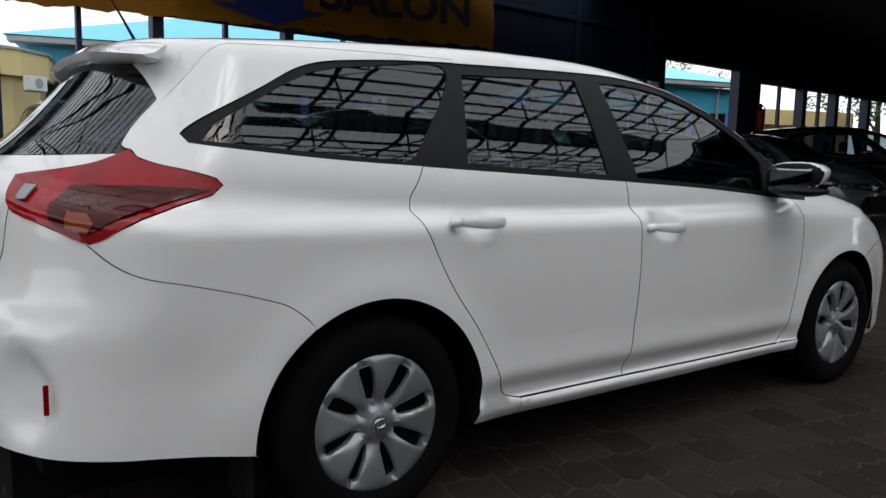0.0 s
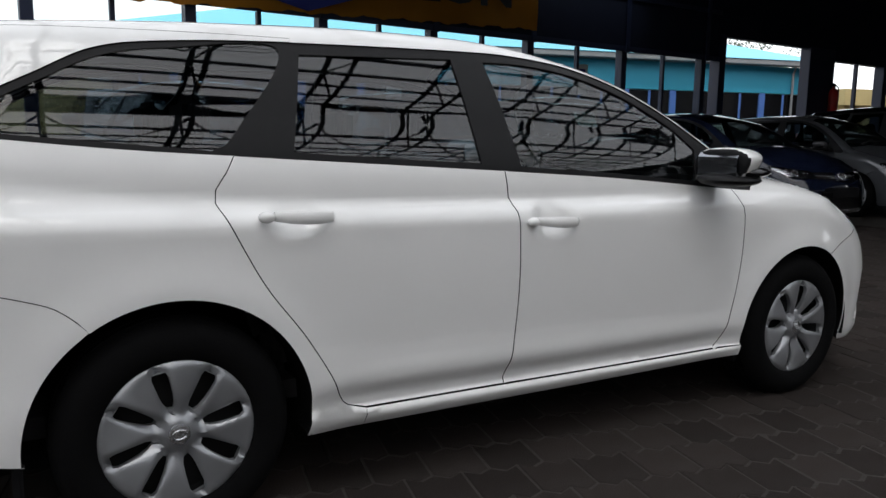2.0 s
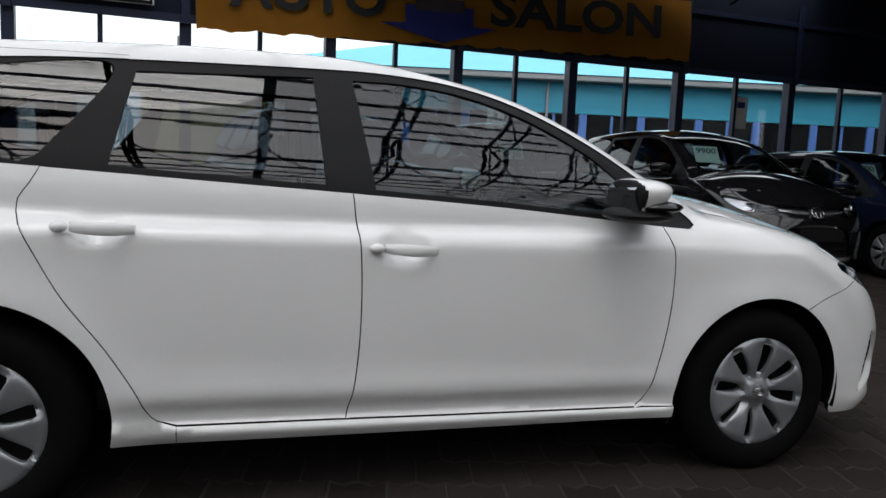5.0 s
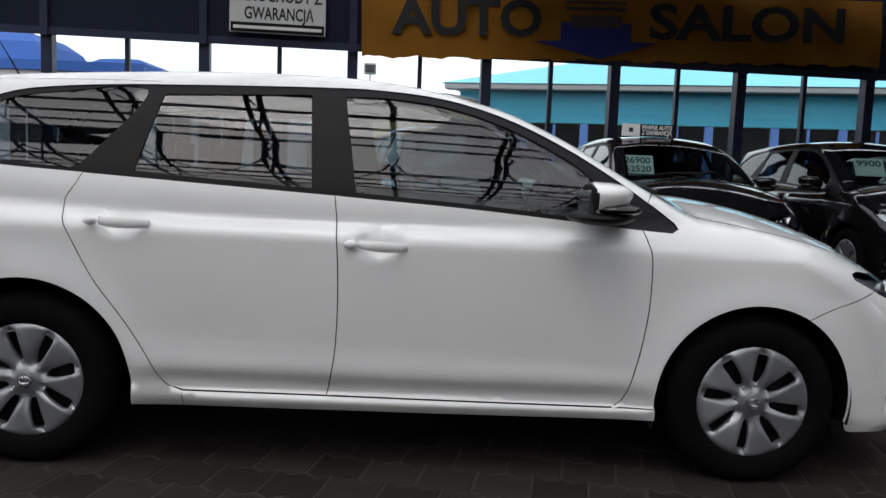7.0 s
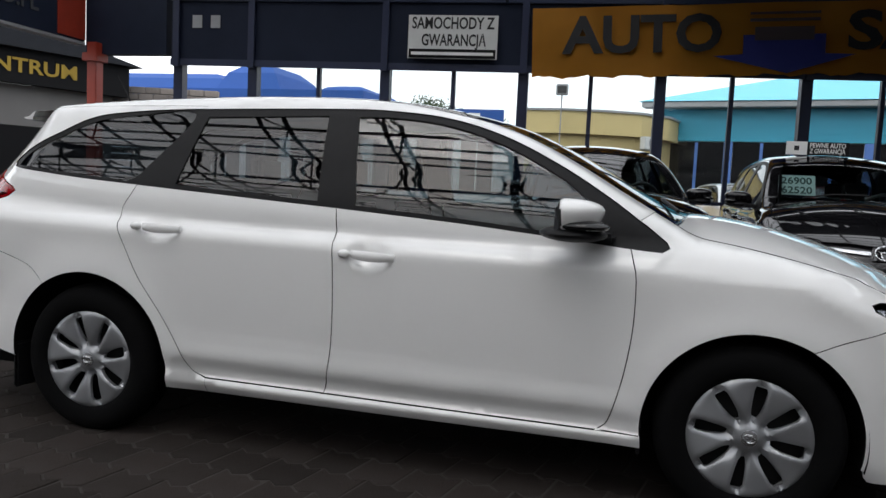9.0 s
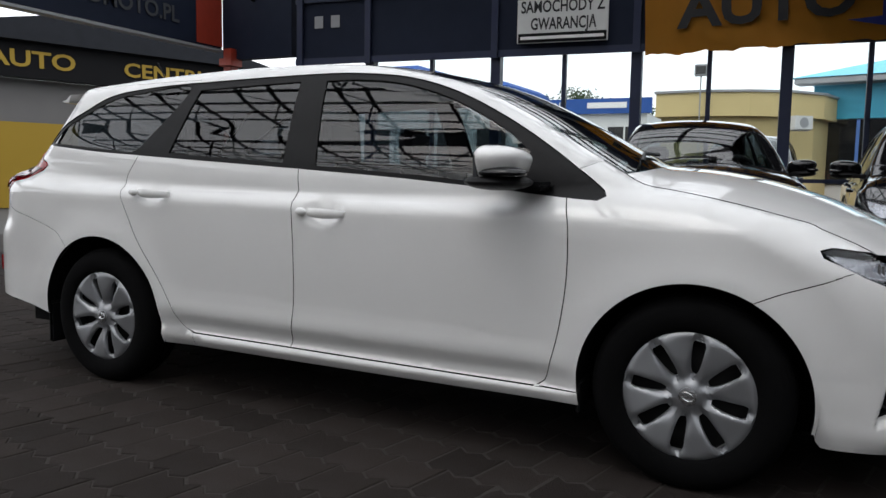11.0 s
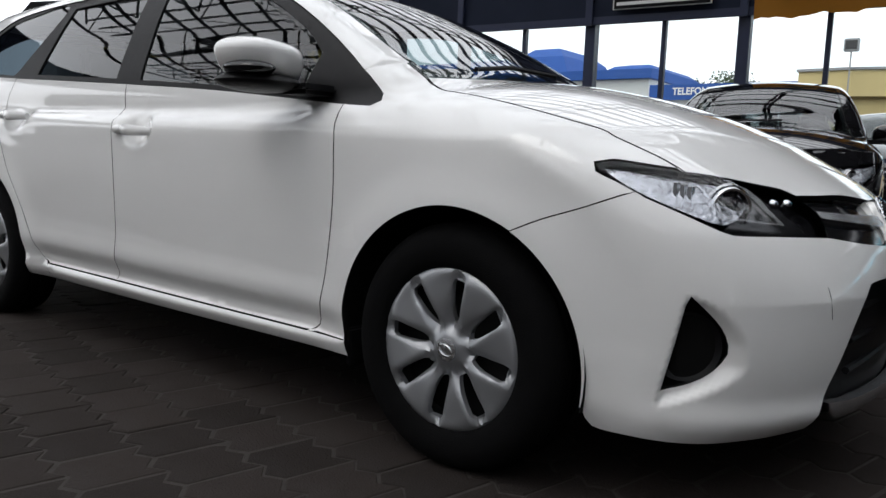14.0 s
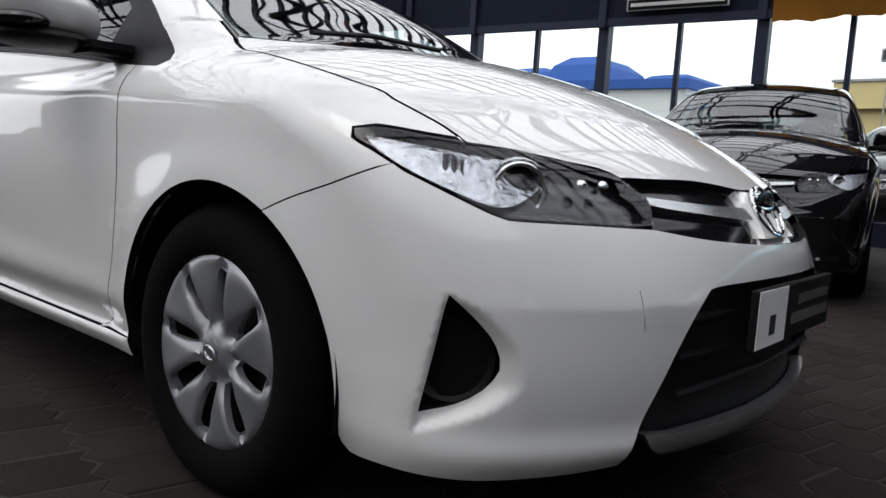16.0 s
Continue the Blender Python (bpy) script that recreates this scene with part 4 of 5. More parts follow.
def bar_handle(x, z):
    """A pull handle on two feet, with a small lock cap; it stands off the right side."""
    bm = bmesh.new()
    n = 14
    rings = []
    for i in range(n + 1):
        s = i / n
        px = x + 0.045 + 0.172 * s
        y0 = -0.866
        off = 0.034 * math.sin(math.pi * min(1, max(0, s * 1.02))) ** 0.55 + 0.004
        h = 0.0195 * (0.55 + 0.45 * math.sin(math.pi * (0.12 + 0.76 * s)))
        ring = []
        for k in range(10):
            a = 2 * math.pi * k / 10
            ring.append(bm.verts.new((px, y0 - off - 0.009 * math.cos(a), z - 0.006 * s + h * math.sin(a))))
        rings.append(ring)
    for a, b in zip(rings, rings[1:]):
        for k in range(10):
            bm.faces.new((a[k], a[(k + 1) % 10], b[(k + 1) % 10], b[k]))
    bm.faces.new(rings[0])
    bm.faces.new(rings[-1])
    return bm


def mirrored(me):
    v = [(q.co.x, -q.co.y, q.co.z) for q in me.vertices]
    f = [tuple(p.vertices)[::-1] for p in me.polygons]
    out = mesh_from(me.name, v, f, me.materials[0], True)
    out.set_sharp_from_angle(angle=radians(38))
    return out


def ellipsoid(c, r, bm=None, cut=None, u=20, v=12):
    bm = bm or bmesh.new()
    res = bmesh.ops.create_uvsphere(bm, u_segments=u, v_segments=v, radius=1)
    for q in res["verts"]:
        q.co = Vector((c[0] + r[0] * q.co.x, c[1] + r[1] * q.co.y, c[2] + r[2] * q.co.z))
    return bm


def mirror_housing():
    """A door mirror's shell: a rounded wedge, fuller in front, flat behind."""
    bm = bmesh.new()
    res = bmesh.ops.create_uvsphere(bm, u_segments=28, v_segments=18, radius=1)
    for q in res["verts"]:
        x, y, z = q.co
        sx = 0.115 if x > 0 else 0.03
        e = 0.62
        fx, fy, fz = (math.copysign(abs(c) ** e, c) for c in (x, y, z))
        fx, fy, fz = fx, fy * (1 - 0.30 * max(fx, 0) ** 2), fz * (1 - 0.22 * max(fx, 0) ** 2)
        w = 1 - 0.12 * (fz < 0) * abs(fz)
        drop = 0.020 * max(0, -fy) ** 2 * max(0, fz)
        q.co = Vector((1.965 + 1.25 * sx * fx * (0.8 + 0.2 * fz), -0.94 + 0.13 * fy * w - 0.012 * fz, 1.017 + 0.064 * fz - 0.006 * fy - drop))
    return bm


def estate_parts():
    """Everything of the estate that is not skin: (name, mesh, label, both sides)."""
    out = []

    def add(name, bm, mat, label="", both=True, smooth=True, under=None):
        bmesh.ops.recalc_face_normals(bm, faces=bm.faces)
        me = bpy.data.meshes.new(name)
        bm.to_mesh(me)
        bm.free()
        me.materials.append(mat)
        if smooth:
            me.polygons.foreach_set("use_smooth", [True] * len(me.polygons))
            me.set_sharp_from_angle(angle=radians(38))
        out.append((name, me, label, both, under))

    for hx, hz, door in ((0.222, 0.884, "rear_door"), (1.118, 0.832, "front_door")):
        bm = ellipsoid((hx + 0.02, -0.883, hz), (0.024, 0.016, 0.016))
        add("lock_cap", bm, M["white"], "white lock cap", under=door)
    add("door_handle", bar_handle(0.222, 0.884), M["white"], "white pull handle", under="rear_door")
    add("door_handle", bar_handle(1.118, 0.832), M["white"], "white pull handle", under="front_door")
    add("door_mirror", mirror_housing(), M["white"], "white door mirror housing")
    bm = box(2.0, 2.12, -0.90, -0.765, 0.935, 0.965)
    bmesh.ops.bevel(bm, geom=list(bm.edges), offset=0.012, segments=2, affect="EDGES")
    add("mirror_foot", bm, M["trim"], "black mirror foot", under="door_mirror")
    bm = prism([(1.928, 0.975), (1.928, 1.045), (1.94, 1.06), (1.944, 1.06), (1.944, 0.965), (1.932, 0.965)], -1.03, -0.85)
    add("mirror_glass", bm, M["mirror"], "mirror glass", under="door_mirror", smooth=False)
    bm = ellipsoid((1.985, -0.95, 0.962), (0.115, 0.118, 0.028))
    add("mirror_base_cover", bm, M["trim"], "black lower mirror cover", under="door_mirror")
    bm = ellipsoid((2.025, -1.015, 0.992), (0.085, 0.06, 0.021))
    add("turn_signal", bm, M["gloss_black"], "smoked turn signal lens", under="door_mirror")
    # projector lamp and its chrome rings
    m = look((3.183, -0.637, 0.69), (3.183 + 0.8, -0.637 - 0.7, 0.65)) @ pose(0, 0, 0, 90, 0, 0)
    for name, prof, mat in (("projector_ring", [(0.036, 0.0), (0.041, 0.012), (0.046, 0.014), (0.049, 0.010), (0.049, -0.012)], M["chrome"]), ("projector_lens", [(0.0, 0.016), (0.012, 0.0145), (0.024, 0.010), (0.033, 0.003), (0.037, -0.004)], M["gloss_black"]), ("projector_bowl", [(0.050, -0.016), (0.056, -0.004), (0.053, 0.004), (0.049, 0.0)], M["reflector"])):
        bm = lathe(prof, 32)
        bmesh.ops.transform(bm, matrix=m @ pose(0, 0, 0, 180, 0, 0), verts=bm.verts)
        add(name, bm, mat, under="headlamp_housing")
    for i in range(3):
        c = Vector((3.125 - 0.012 * i, -0.712 - 0.010 * i, 0.705 + 0.004 * i))
        bm = box(c.x - 0.004, c.x + 0.004, c.y - 0.012, c.y + 0.012, c.z - 0.036, c.z + 0.03)
        add("reflector_fin", bm, M["chrome"], under="headlamp_housing", smooth=False)
    for i in range(2):
        bm = ellipsoid((3.245 + 0.018 * i, -0.53 + 0.045 * i, 0.702), (0.012, 0.012, 0.011))
        add("marker_lamp", bm, M["chrome"], under="headlamp_housing")
    # fog pocket
    bm = lathe([(0.0, 0.0), (0.05, -0.004), (0.062, 0.02), (0.075, 0.03)], 32)
    bmesh.ops.transform(bm, matrix=look((3.14, -0.735, 0.40), (3.14 + 0.55, -0.735 - 0.8, 0.40)) @ pose(0, 0, 0, 90, 0, 0) @ pose(0, 0, 0, 180, 0, 0), verts=bm.verts)
    add("fog_blank", bm, M["trim"], "black round fog lamp blank", under="front_bumper")
    bm = slab([(3.05, -0.79), (3.14, -0.765), (3.2, -0.72), (3.22, -0.70), (3.12, -0.66), (3.02, -0.70)], 0.28, 0.53)
    add("fog_pocket", bm, M["liner"], under="front_bumper", smooth=False)
    # grille centre, badge, plate, bars
    bm = bmesh.new()
    for i, z in enumerate((0.33, 0.40, 0.47)):
        tube([(3.425 - 0.02 * abs(t) ** 2 * 4, t * 0.82, z) for t in np.linspace(-0.5, 0.5, 9)], 0.009, 6, bm)
    add("grille_bar", bm, M["trim"], both=False)
    bm = prism([(-0.12, 0.598), (-0.098, 0.640), (-0.094, 0.690), (-0.068, 0.722), (0.068, 0.722), (0.094, 0.690), (0.098, 0.640), (0.12, 0.598)], 3.30, 3.402)
    bmesh.ops.transform(bm, matrix=Matrix(((0, 1, 0, 0), (1, 0, 0, 0), (0, 0, 1, 0), (0, 0, 0, 1))), verts=bm.verts)
    bmesh.ops.bevel(bm, geom=list(bm.edges), offset=0.016, segments=4, affect="EDGES")
    for q in bm.verts:
        q.co.x += 0.68 * (0.668 - q.co.z)
    add("badge_mount", bm, M["white"], "white grille centre piece", both=False)
    bm = bmesh.new()
    for ra, rb, n in ((0.072, 0.050, 40), (0.031, 0.050, 30), (0.064, 0.016, 30)):
        cz = 0.668 if ra != 0.064 else 0.688
        tube([(3.406 - 0.6 * (cz + rb * math.sin(a) - 0.668), ra * math.cos(a), cz + rb * math.sin(a)) for a in np.linspace(0, 2 * math.pi, n)], 0.0045, 8, bm)
    add("front_badge", bm, M["chrome"], "chrome oval badge", both=False)
    bm = ellipsoid((3.400, 0.0, 0.668), (0.006, 0.070, 0.046))
    add("badge_ground", bm, M["gloss_black"], both=False)
    bm = box(3.475, 3.49, -0.26, 0.26, 0.405, 0.525)
    bmesh.ops.bevel(bm, geom=list(bm.edges), offset=0.003, segments=1, affect="EDGES")
    add("plate_holder", bm, M["sign_dark"], "black dealer plate with a white panel", both=False, smooth=False)
    bm = box(3.4905, 3.492, -0.255, -0.08, 0.408, 0.522)
    add("plate_panel", bm, M["white_print"], both=False, smooth=False, under="plate_holder")
    bm = bmesh.new()
    for z, a, b, h in ((0.487, 0.0, 0.23, 0.022), (0.447, -0.04, 0.24, 0.024)):
        box(3.4905, 3.4916, a, b, z - h / 2, z + h / 2, bm)
    add("print_bar", bm, M["satin"], both=False, smooth=False, under="plate_holder")
    bm = box(3.4922, 3.493, -0.185, -0.15, 0.43, 0.47)
    add("print_bar", bm, M["ink"], both=False, smooth=False, under="plate_holder")
    # tow-eye cover outline on the bumper
    # wheel arches, underbody
    for (cx, cz, r), lo, hi in ((R_ARCH, -12, 192), (F_ARCH, -12, 192)):
        bm = bmesh.new()
        ring = arc(cx, cz, r + 0.012, lo, hi, 32)
        a = [bm.verts.new((x, -0.845, z)) for x, z in ring]
        b = [bm.verts.new((x, -0.50, z)) for x, z in ring]
        for i in range(len(ring) - 1):
            bm.faces.new((a[i], b[i], b[i + 1], a[i + 1]))
        bm.faces.new(b)
        add("wheel_arch_liner", bm, M["liner"], "black wheel arch liner")
    # underbody, set low to keep far-side light off the ground beneath
    bm = box(-0.9, 3.2, -0.55, 0.55, 0.16, 0.3)
    box(0.4, 2.2, -0.80, 0.80, 0.215, 0.27, bm)
    box(-0.85, -0.38, -0.70, 0.70, 0.29, 0.4, bm)
    add("underbody", bm, M["liner"], both=False, smooth=False)
    # dark sheet added behind the doors so that their seams look shaded
    bm = box(0.52, 2.12, -0.80, -0.785, 0.26, 0.86)
    add("inner_panel", bm, M["liner"], smooth=False)
    bm = box(-0.395, -0.37, -0.845, -0.70, 0.14, 0.34)
    bmesh.ops.bevel(bm, geom=list(bm.edges), offset=0.01, segments=2, affect="EDGES")
    add("mud_flap", bm, M["trim"], "black mud flap")
    bm = box(2.236, 2.25, -0.84, -0.72, 0.19, 0.30)
    bmesh.ops.bevel(bm, geom=list(bm.edges), offset=0.008, segments=2, affect="EDGES")
    add("mud_flap", bm, M["trim"], "black mud flap")
    # roof spoiler and aerial
    bm = bmesh.new()
    rows = []
    for t in np.linspace(-1, 1, 21):
        y = 0.60 * t
        back = -0.635 + 0.04 * abs(t) ** 3
        zt = 1.392 - 0.045 * t * t
        thick = 0.3 + 0.75 * (1 - abs(t) ** 4)
        back = -0.54 + (back + 0.54) * (0.45 + 0.55 * (1 - abs(t) ** 6))
        row = [(-0.50, zt + 0.006), (max(-0.60, back + 0.05), zt - 0.002), (back + 0.03, zt - 0.018), (back, zt - 0.022 - 0.01 * thick), (back + 0.01, zt - 0.022 - 0.03 * thick), (max(-0.60, back + 0.03), zt - 0.02 - 0.042 * thick), (-0.52, zt - 0.02 - 0.045 * thick)]
        rows.append([bm.verts.new((x, y, z)) for x, z in row])
    for a, b in zip(rows, rows[1:]):
        for k in range(len(a) - 1):
            bm.faces.new((a[k], a[k + 1], b[k + 1], b[k]))
    bm.faces.new(rows[0])
    bm.faces.new(rows[-1][::-1])
    add("roof_spoiler", bm, M["white"], "white roof spoiler", both=False)
    bm = tube([(-0.42, 0.0, 1.41), (-0.47, 0.0, 1.50), (-0.53, 0.0, 1.60)], [0.006, 0.004, 0.002], 8)
    ellipsoid((-0.42, 0, 1.415), (0.05, 0.02, 0.02), bm)
    add("aerial", bm, M["trim"], "black roof aerial", both=False)
    # reflectors in the lamps and the bumper
    bm = box(-0.85, -0.838, -0.768, -0.755, 0.455, 0.54)
    bmesh.ops.bevel(bm, geom=list(bm.edges), offset=0.006, segments=2, affect="EDGES")
    add("reflector", bm, M["red_lens"], "red bumper reflector", under="rear_bumper")
    # wipers and cowl
    bm = box(2.30, 2.42, -0.5, 0.5, 0.95, 0.985)
    add("cowl", bm, M["trim"], "black cowl panel", both=False, smooth=False)
    bm = tube([(2.34, -0.42, 1.045), (2.29, -0.15, 1.082), (2.29, 0.15, 1.086)], 0.008, 6)
    add("wiper", bm, M["trim"], "", both=False)
    # cabin
    bm = box(2.05, 2.30, -0.72, 0.72, 0.55, 0.93)
    bmesh.ops.bevel(bm, geom=list(bm.edges), offset=0.06, segments=3, affect="EDGES")
    add("dashboard", bm, M["interior"], "dark dashboard", both=False)
    bm = tube([(1.93 + 0.06 * math.sin(a), 0.36 + 0.185 * math.cos(a), 0.93 + 0.17 * math.sin(a)) for a in np.linspace(0, 2 * math.pi, 33)], 0.016, 8)
    ellipsoid((1.96, 0.36, 0.93), (0.04, 0.07, 0.06), bm)
    box(1.95, 1.97, 0.19, 0.53, 0.92, 0.95, bm)
    add("steering_wheel", bm, M["interior"], "black steering wheel", both=False)
    for cx, wide in ((1.15, 0.5), (0.35, 0.56)):
        bm = box(cx - 0.05, cx + 0.45, -0.37 - wide / 2, -0.37 + wide / 2, 0.35, 0.55)
        bmesh.ops.bevel(bm, geom=list(bm.edges), offset=0.05, segments=3, affect="EDGES")
        n0 = len(bm.verts)
        b2 = box(-0.06, 0.06, -wide / 2, wide / 2, 0.0, 0.58)
        bmesh.ops.bevel(b2, geom=list(b2.edges), offset=0.05, segments=3, affect="EDGES")
        bmesh.ops.transform(b2, matrix=pose(cx, -0.37, 0.45, 0, -16, 0), verts=b2.verts)
        me = bpy.data.meshes.new("t")
        b2.to_mesh(me)
        bm.from_mesh(me)
        b2.free()
        add("seat", bm, M["interior"], "dark cloth seat")
        bm = box(cx - 0.235, cx - 0.155, -0.37 - 0.13, -0.37 + 0.13, 1.06, 1.22)
        bmesh.ops.bevel(bm, geom=list(bm.edges), offset=0.03, segments=3, affect="EDGES")
        add("head_rest", bm, M["interior"], "dark head rest")
    bm = box(-0.75, 2.1, -0.70, 0.70, 0.30, 0.36)
    add("cabin_floor", bm, M["interior"], both=False, smooth=False)
    bm = box(-0.6, 0.08, -0.68, 0.68, 0.86, 0.88)
    add("load_cover", bm, M["interior"], both=False, smooth=False)
    return out


PARTS = estate_parts()
for name, me, *rest in PARTS:
    if name == "door_mirror":
        me.materials.append(M["trim"])
        for p in me.polygons:
            p.material_index = int(p.normal.x < -0.6)
COARSE = {}


def build_car(root, paint_key, glass_key=None, full=True):
    """Puts panels and parts under a root; the paint may differ from car to car."""
    made = {}

    def put(name, me, parent, label=""):
        ob = link(name, me, parent, label)
        src = me.materials[0]
        if src == M["white"] and paint_key != "white":
            ob.material_slots[0].link = "OBJECT"
            ob.material_slots[0].material = M[paint_key]
        return ob
    holder = {"rear_door_window": "rear_door", "front_door_window": "front_door", "rear_window": "tailgate", "headlamp_lens": "headlamp_housing", "headlamp_reflector": "headlamp_housing", "lamp_inner": "tail_lamp", "tow_cover": "front_bumper", "indicator_lens": "tail_lamp", "reverse_lens": "tail_lamp", "splitter": "lower_grille", "grille_wing": "upper_grille"}
    words = {"windscreen": "clear windscreen with dark edge", "tail_lamp": "red tail lamp", "headlamp_housing": "headlamp with black and chrome inside", "upper_grille": "gloss black upper grille", "lower_grille": "black lower grille", "splitter": "silver lower lip", "window_frame": "black window surround", "grille_wing": "satin silver grille bar"}
    order = sorted(PANELS, key=lambda k: k in holder)
    for k in order:
        for i, me in enumerate(PANELS[k]):
            up = made.get((holder.get(k), i)) or made.get((holder.get(k), 0)) or root
            made[(k, i)] = put(k, me, up, words.get(k, ""))
    for name, me, label, both, under in PARTS:
        if not full and name in ("print_bar", "plate_panel", "seat", "reflector_fin"):
            continue
        if paint_key != "white" and label.startswith("white"):
            label = label.replace("white ", "body-coloured ")
        up = made.get((under, 0)) or root
        ob = put(name, me, up, label)
        made.setdefault((name, 0), ob)
        if both:
            key = me.name + "_left"
            if key not in COARSE:
                COARSE[key] = mirrored(me)
            up = made.get((under, 1)) or made.get((under, 0)) or root
            ob = put(name, COARSE[key], up, label)
            made.setdefault((name, 1), ob)
    for x in (0.0, 2.6):
        for s in (-1, 1):
            wheel(root, pose(x, s * 0.765, 0.308, 0, -3 if x < 1 else 22, 0 if s < 0 else 180))
    return made


estate = thing("estate_car", "clean white estate car with silver wheel covers parked on pavers", "car")
build_car(estate, "white")


# ---- the canopy and the glazed wall ----
WALL = pose(1.135, 9.6, 0, 0, 0, 5)


def structure(ob, label, category):
    return tagged(ob, label, category, kind="structure")


g = bmesh.new()
bmesh.ops.create_grid(g, x_segments=8, y_segments=8, size=400)
structure(part("ground", g, M["asphalt"], m=pose(0, 0, -0.02)), "worn dark asphalt ground reaching the horizon", "ground")

# the wall stands behind the cars: columns, mullions, header, low plinth
COLS = (-7.28, -5.85, -3.42, -1.03, 1.22, 3.47, 5.76, 8.18, 11.0, 13.88)
wall = thing("wall_back", "navy steel and glass showroom wall", "wall", WALL, kind="structure")
for u in COLS:
    bm = box(u - 0.085, u + 0.085, -0.1, 0.1, 0, 3.06)
    part("column", bm, M["navy"], wall, bevel=0.006)
for a, b in zip(COLS, COLS[1:]):
    if b - a > 1.6:
        c = (a + b) / 2
        part("mullion", box(c - 0.035, c + 0.035, -0.05, 0.05, 0.3, 3.04), M["navy"], wall, bevel=0.004)
    part("plinth", box(a + 0.086, b - 0.086, -0.06, 0.06, 0, 0.32), M["navy_panel"], wall)
    part("rail", box(a + 0.086, b - 0.086, -0.05, 0.05, 0.96, 1.02), M["navy"], wall)
for a, b in ((-7.4, 14.44),):
    part("header", box(a, b, -0.12, 0.12, 3.06, 5.2), M["navy_panel"], wall)
    part("header_rail", box(a, b, -0.16, -0.121, 3.02, 3.14), M["navy"], wall, bevel=0.005)
    part("header_rail", box(a, b, -0.16, -0.121, 4.16, 4.26), M["navy"], wall, bevel=0.005)
for u in COLS:
    part("header_post", box(u - 0.06, u + 0.06, -0.2, -0.165, 3.0, 4.6), M["navy"], wall, bevel=0.005)
# the higher doorway and the wall past it
for u0, u1 in ((14.45, 14.70), (18.58, 19.92), (22.85, 23.15), (25.4, 25.7), (28.3, 28.6)):
    part("column", box(u0, u1, -0.15, 0.15, 0, 3.7), M["navy"], wall, bevel=0.008)
part("header", box(14.441, 34, -0.12, 0.12, 3.66, 5.2), M["navy_panel"], wall)
part("header", box(18.6, 34, -0.14, 0.14, 3.40, 3.655), M["navy_panel"], wall)
part("mullion", box(24.3, 24.42, -0.05, 0.05, 0, 3.40), M["navy"], wall)
part("mullion", box(26.9, 27.02, -0.05, 0.05, 0, 3.40), M["navy"], wall)
part("mullion", box(21.37, 21.47, -0.05, 0.05, 0, 3.40), M["navy"], wall)
part("plinth", box(19.93, 28.3, -0.06, 0.06, 0, 0.4), M["navy_panel"], wall)
for a, b in zip(COLS[1:], COLS[2:]):
    c = (a + b) / 2
    for x0, x1 in ((a + 0.085, c - 0.035), (c + 0.035, b - 0.085)):
        ob = part("pane", box(x0, x1, -0.004, 0.004, 1.02, 3.05), M["window"], wall)
        ob.visible_shadow = False

# side boards at the open end of the canopy
side = thing("wall_side", "dark sign fascia on the open end of the canopy", "wall", kind="structure")
part("fascia", box(-8.16, -8.0, -13.0, 8.75, 3.42, 4.7), M["navy_panel"], side)
part("fascia_edge", box(-8.2, -7.99, -13.0, 8.75, 3.36, 3.41), M["gutter"], side)
part("sign_field", box(-7.995, -7.985, 8.05, 8.75, 3.45, 4.6), M["red_metal"], side, "dark red sign field")
part("corner_header", box(-8.0, -6.3, 8.78, 8.98, 3.2, 5.2), M["navy_panel"], side)
lettering("OTOMOTO.PL", 0.40, M["dim_print"], side, Matrix.Translation((-7.98, 6.3, 3.85)) @ pose(0, 0, 0, 90, 0, 90), "lettering", 0.004)
post = thing("red_post", "orange-red painted steel post at the canopy corner", "post", pose(-7.75, 8.72, 0))
part("shaft", box(-0.1, 0.1, -0.1, 0.1, 0, 3.4), M["red_metal"], post, bevel=0.01)
part("bracket", box(-0.16, 0.16, -0.16, 0.16, 3.05, 3.2), M["red_metal"], post, bevel=0.01)
right = structure(part("wall_end", box(38.0, 38.3, -13, 13.5, 0, 5.2), M["navy_panel"]), "dark end wall of the canopy", "wall")

# arched canopy: sheeting, purlins, lattice trusses
Y0, Y1, CROWN, EAVE = -13.0, 9.3, 5.9, 4.7


def arch_z(y):
    s = (y - (Y0 + Y1) / 2) / ((Y1 - Y0) / 2)
    return EAVE + (CROWN - EAVE) * (1 - s * s)


canopy = thing("canopy_roof", "arched translucent canopy roof on dark lattice trusses", "roof", kind="structure")
bm = bmesh.new()
prev = None
ys = np.linspace(Y0, Y1, 53)
vs, fs = [], []
xs = np.arange(-8.0, 9.8, 0.09)
for j, y in enumerate(ys):
    for i, x in enumerate(xs):
        vs.append((x, y, arch_z(y) + 0.10 + 0.014 * (i % 2)))
for j in range(len(ys) - 1):
    for i in range(len(xs) - 1):
        # sheeting left out where opaque ceilings take its place
        if (xs[i] > 2.4 and ys[j] > 5.0) or (xs[i] > 7.2 and ys[j] > -1.5):
            continue
        a = j * len(xs) + i
        fs.append((a, a + 1, a + 1 + len(xs), a + len(xs)))
link("sheeting", mesh_from("sheeting", vs, fs, M["sheeting"]), canopy, "corrugated translucent sheeting")
for y in np.arange(Y0 + 0.2, Y1, 0.48):
    z = arch_z(y) + 0.05
    part("purlin", box(-8, 9.7 if y < -1.5 else 7.2, y - 0.028, y + 0.028, z - 0.05, z + 0.045), M["steel"], canopy)


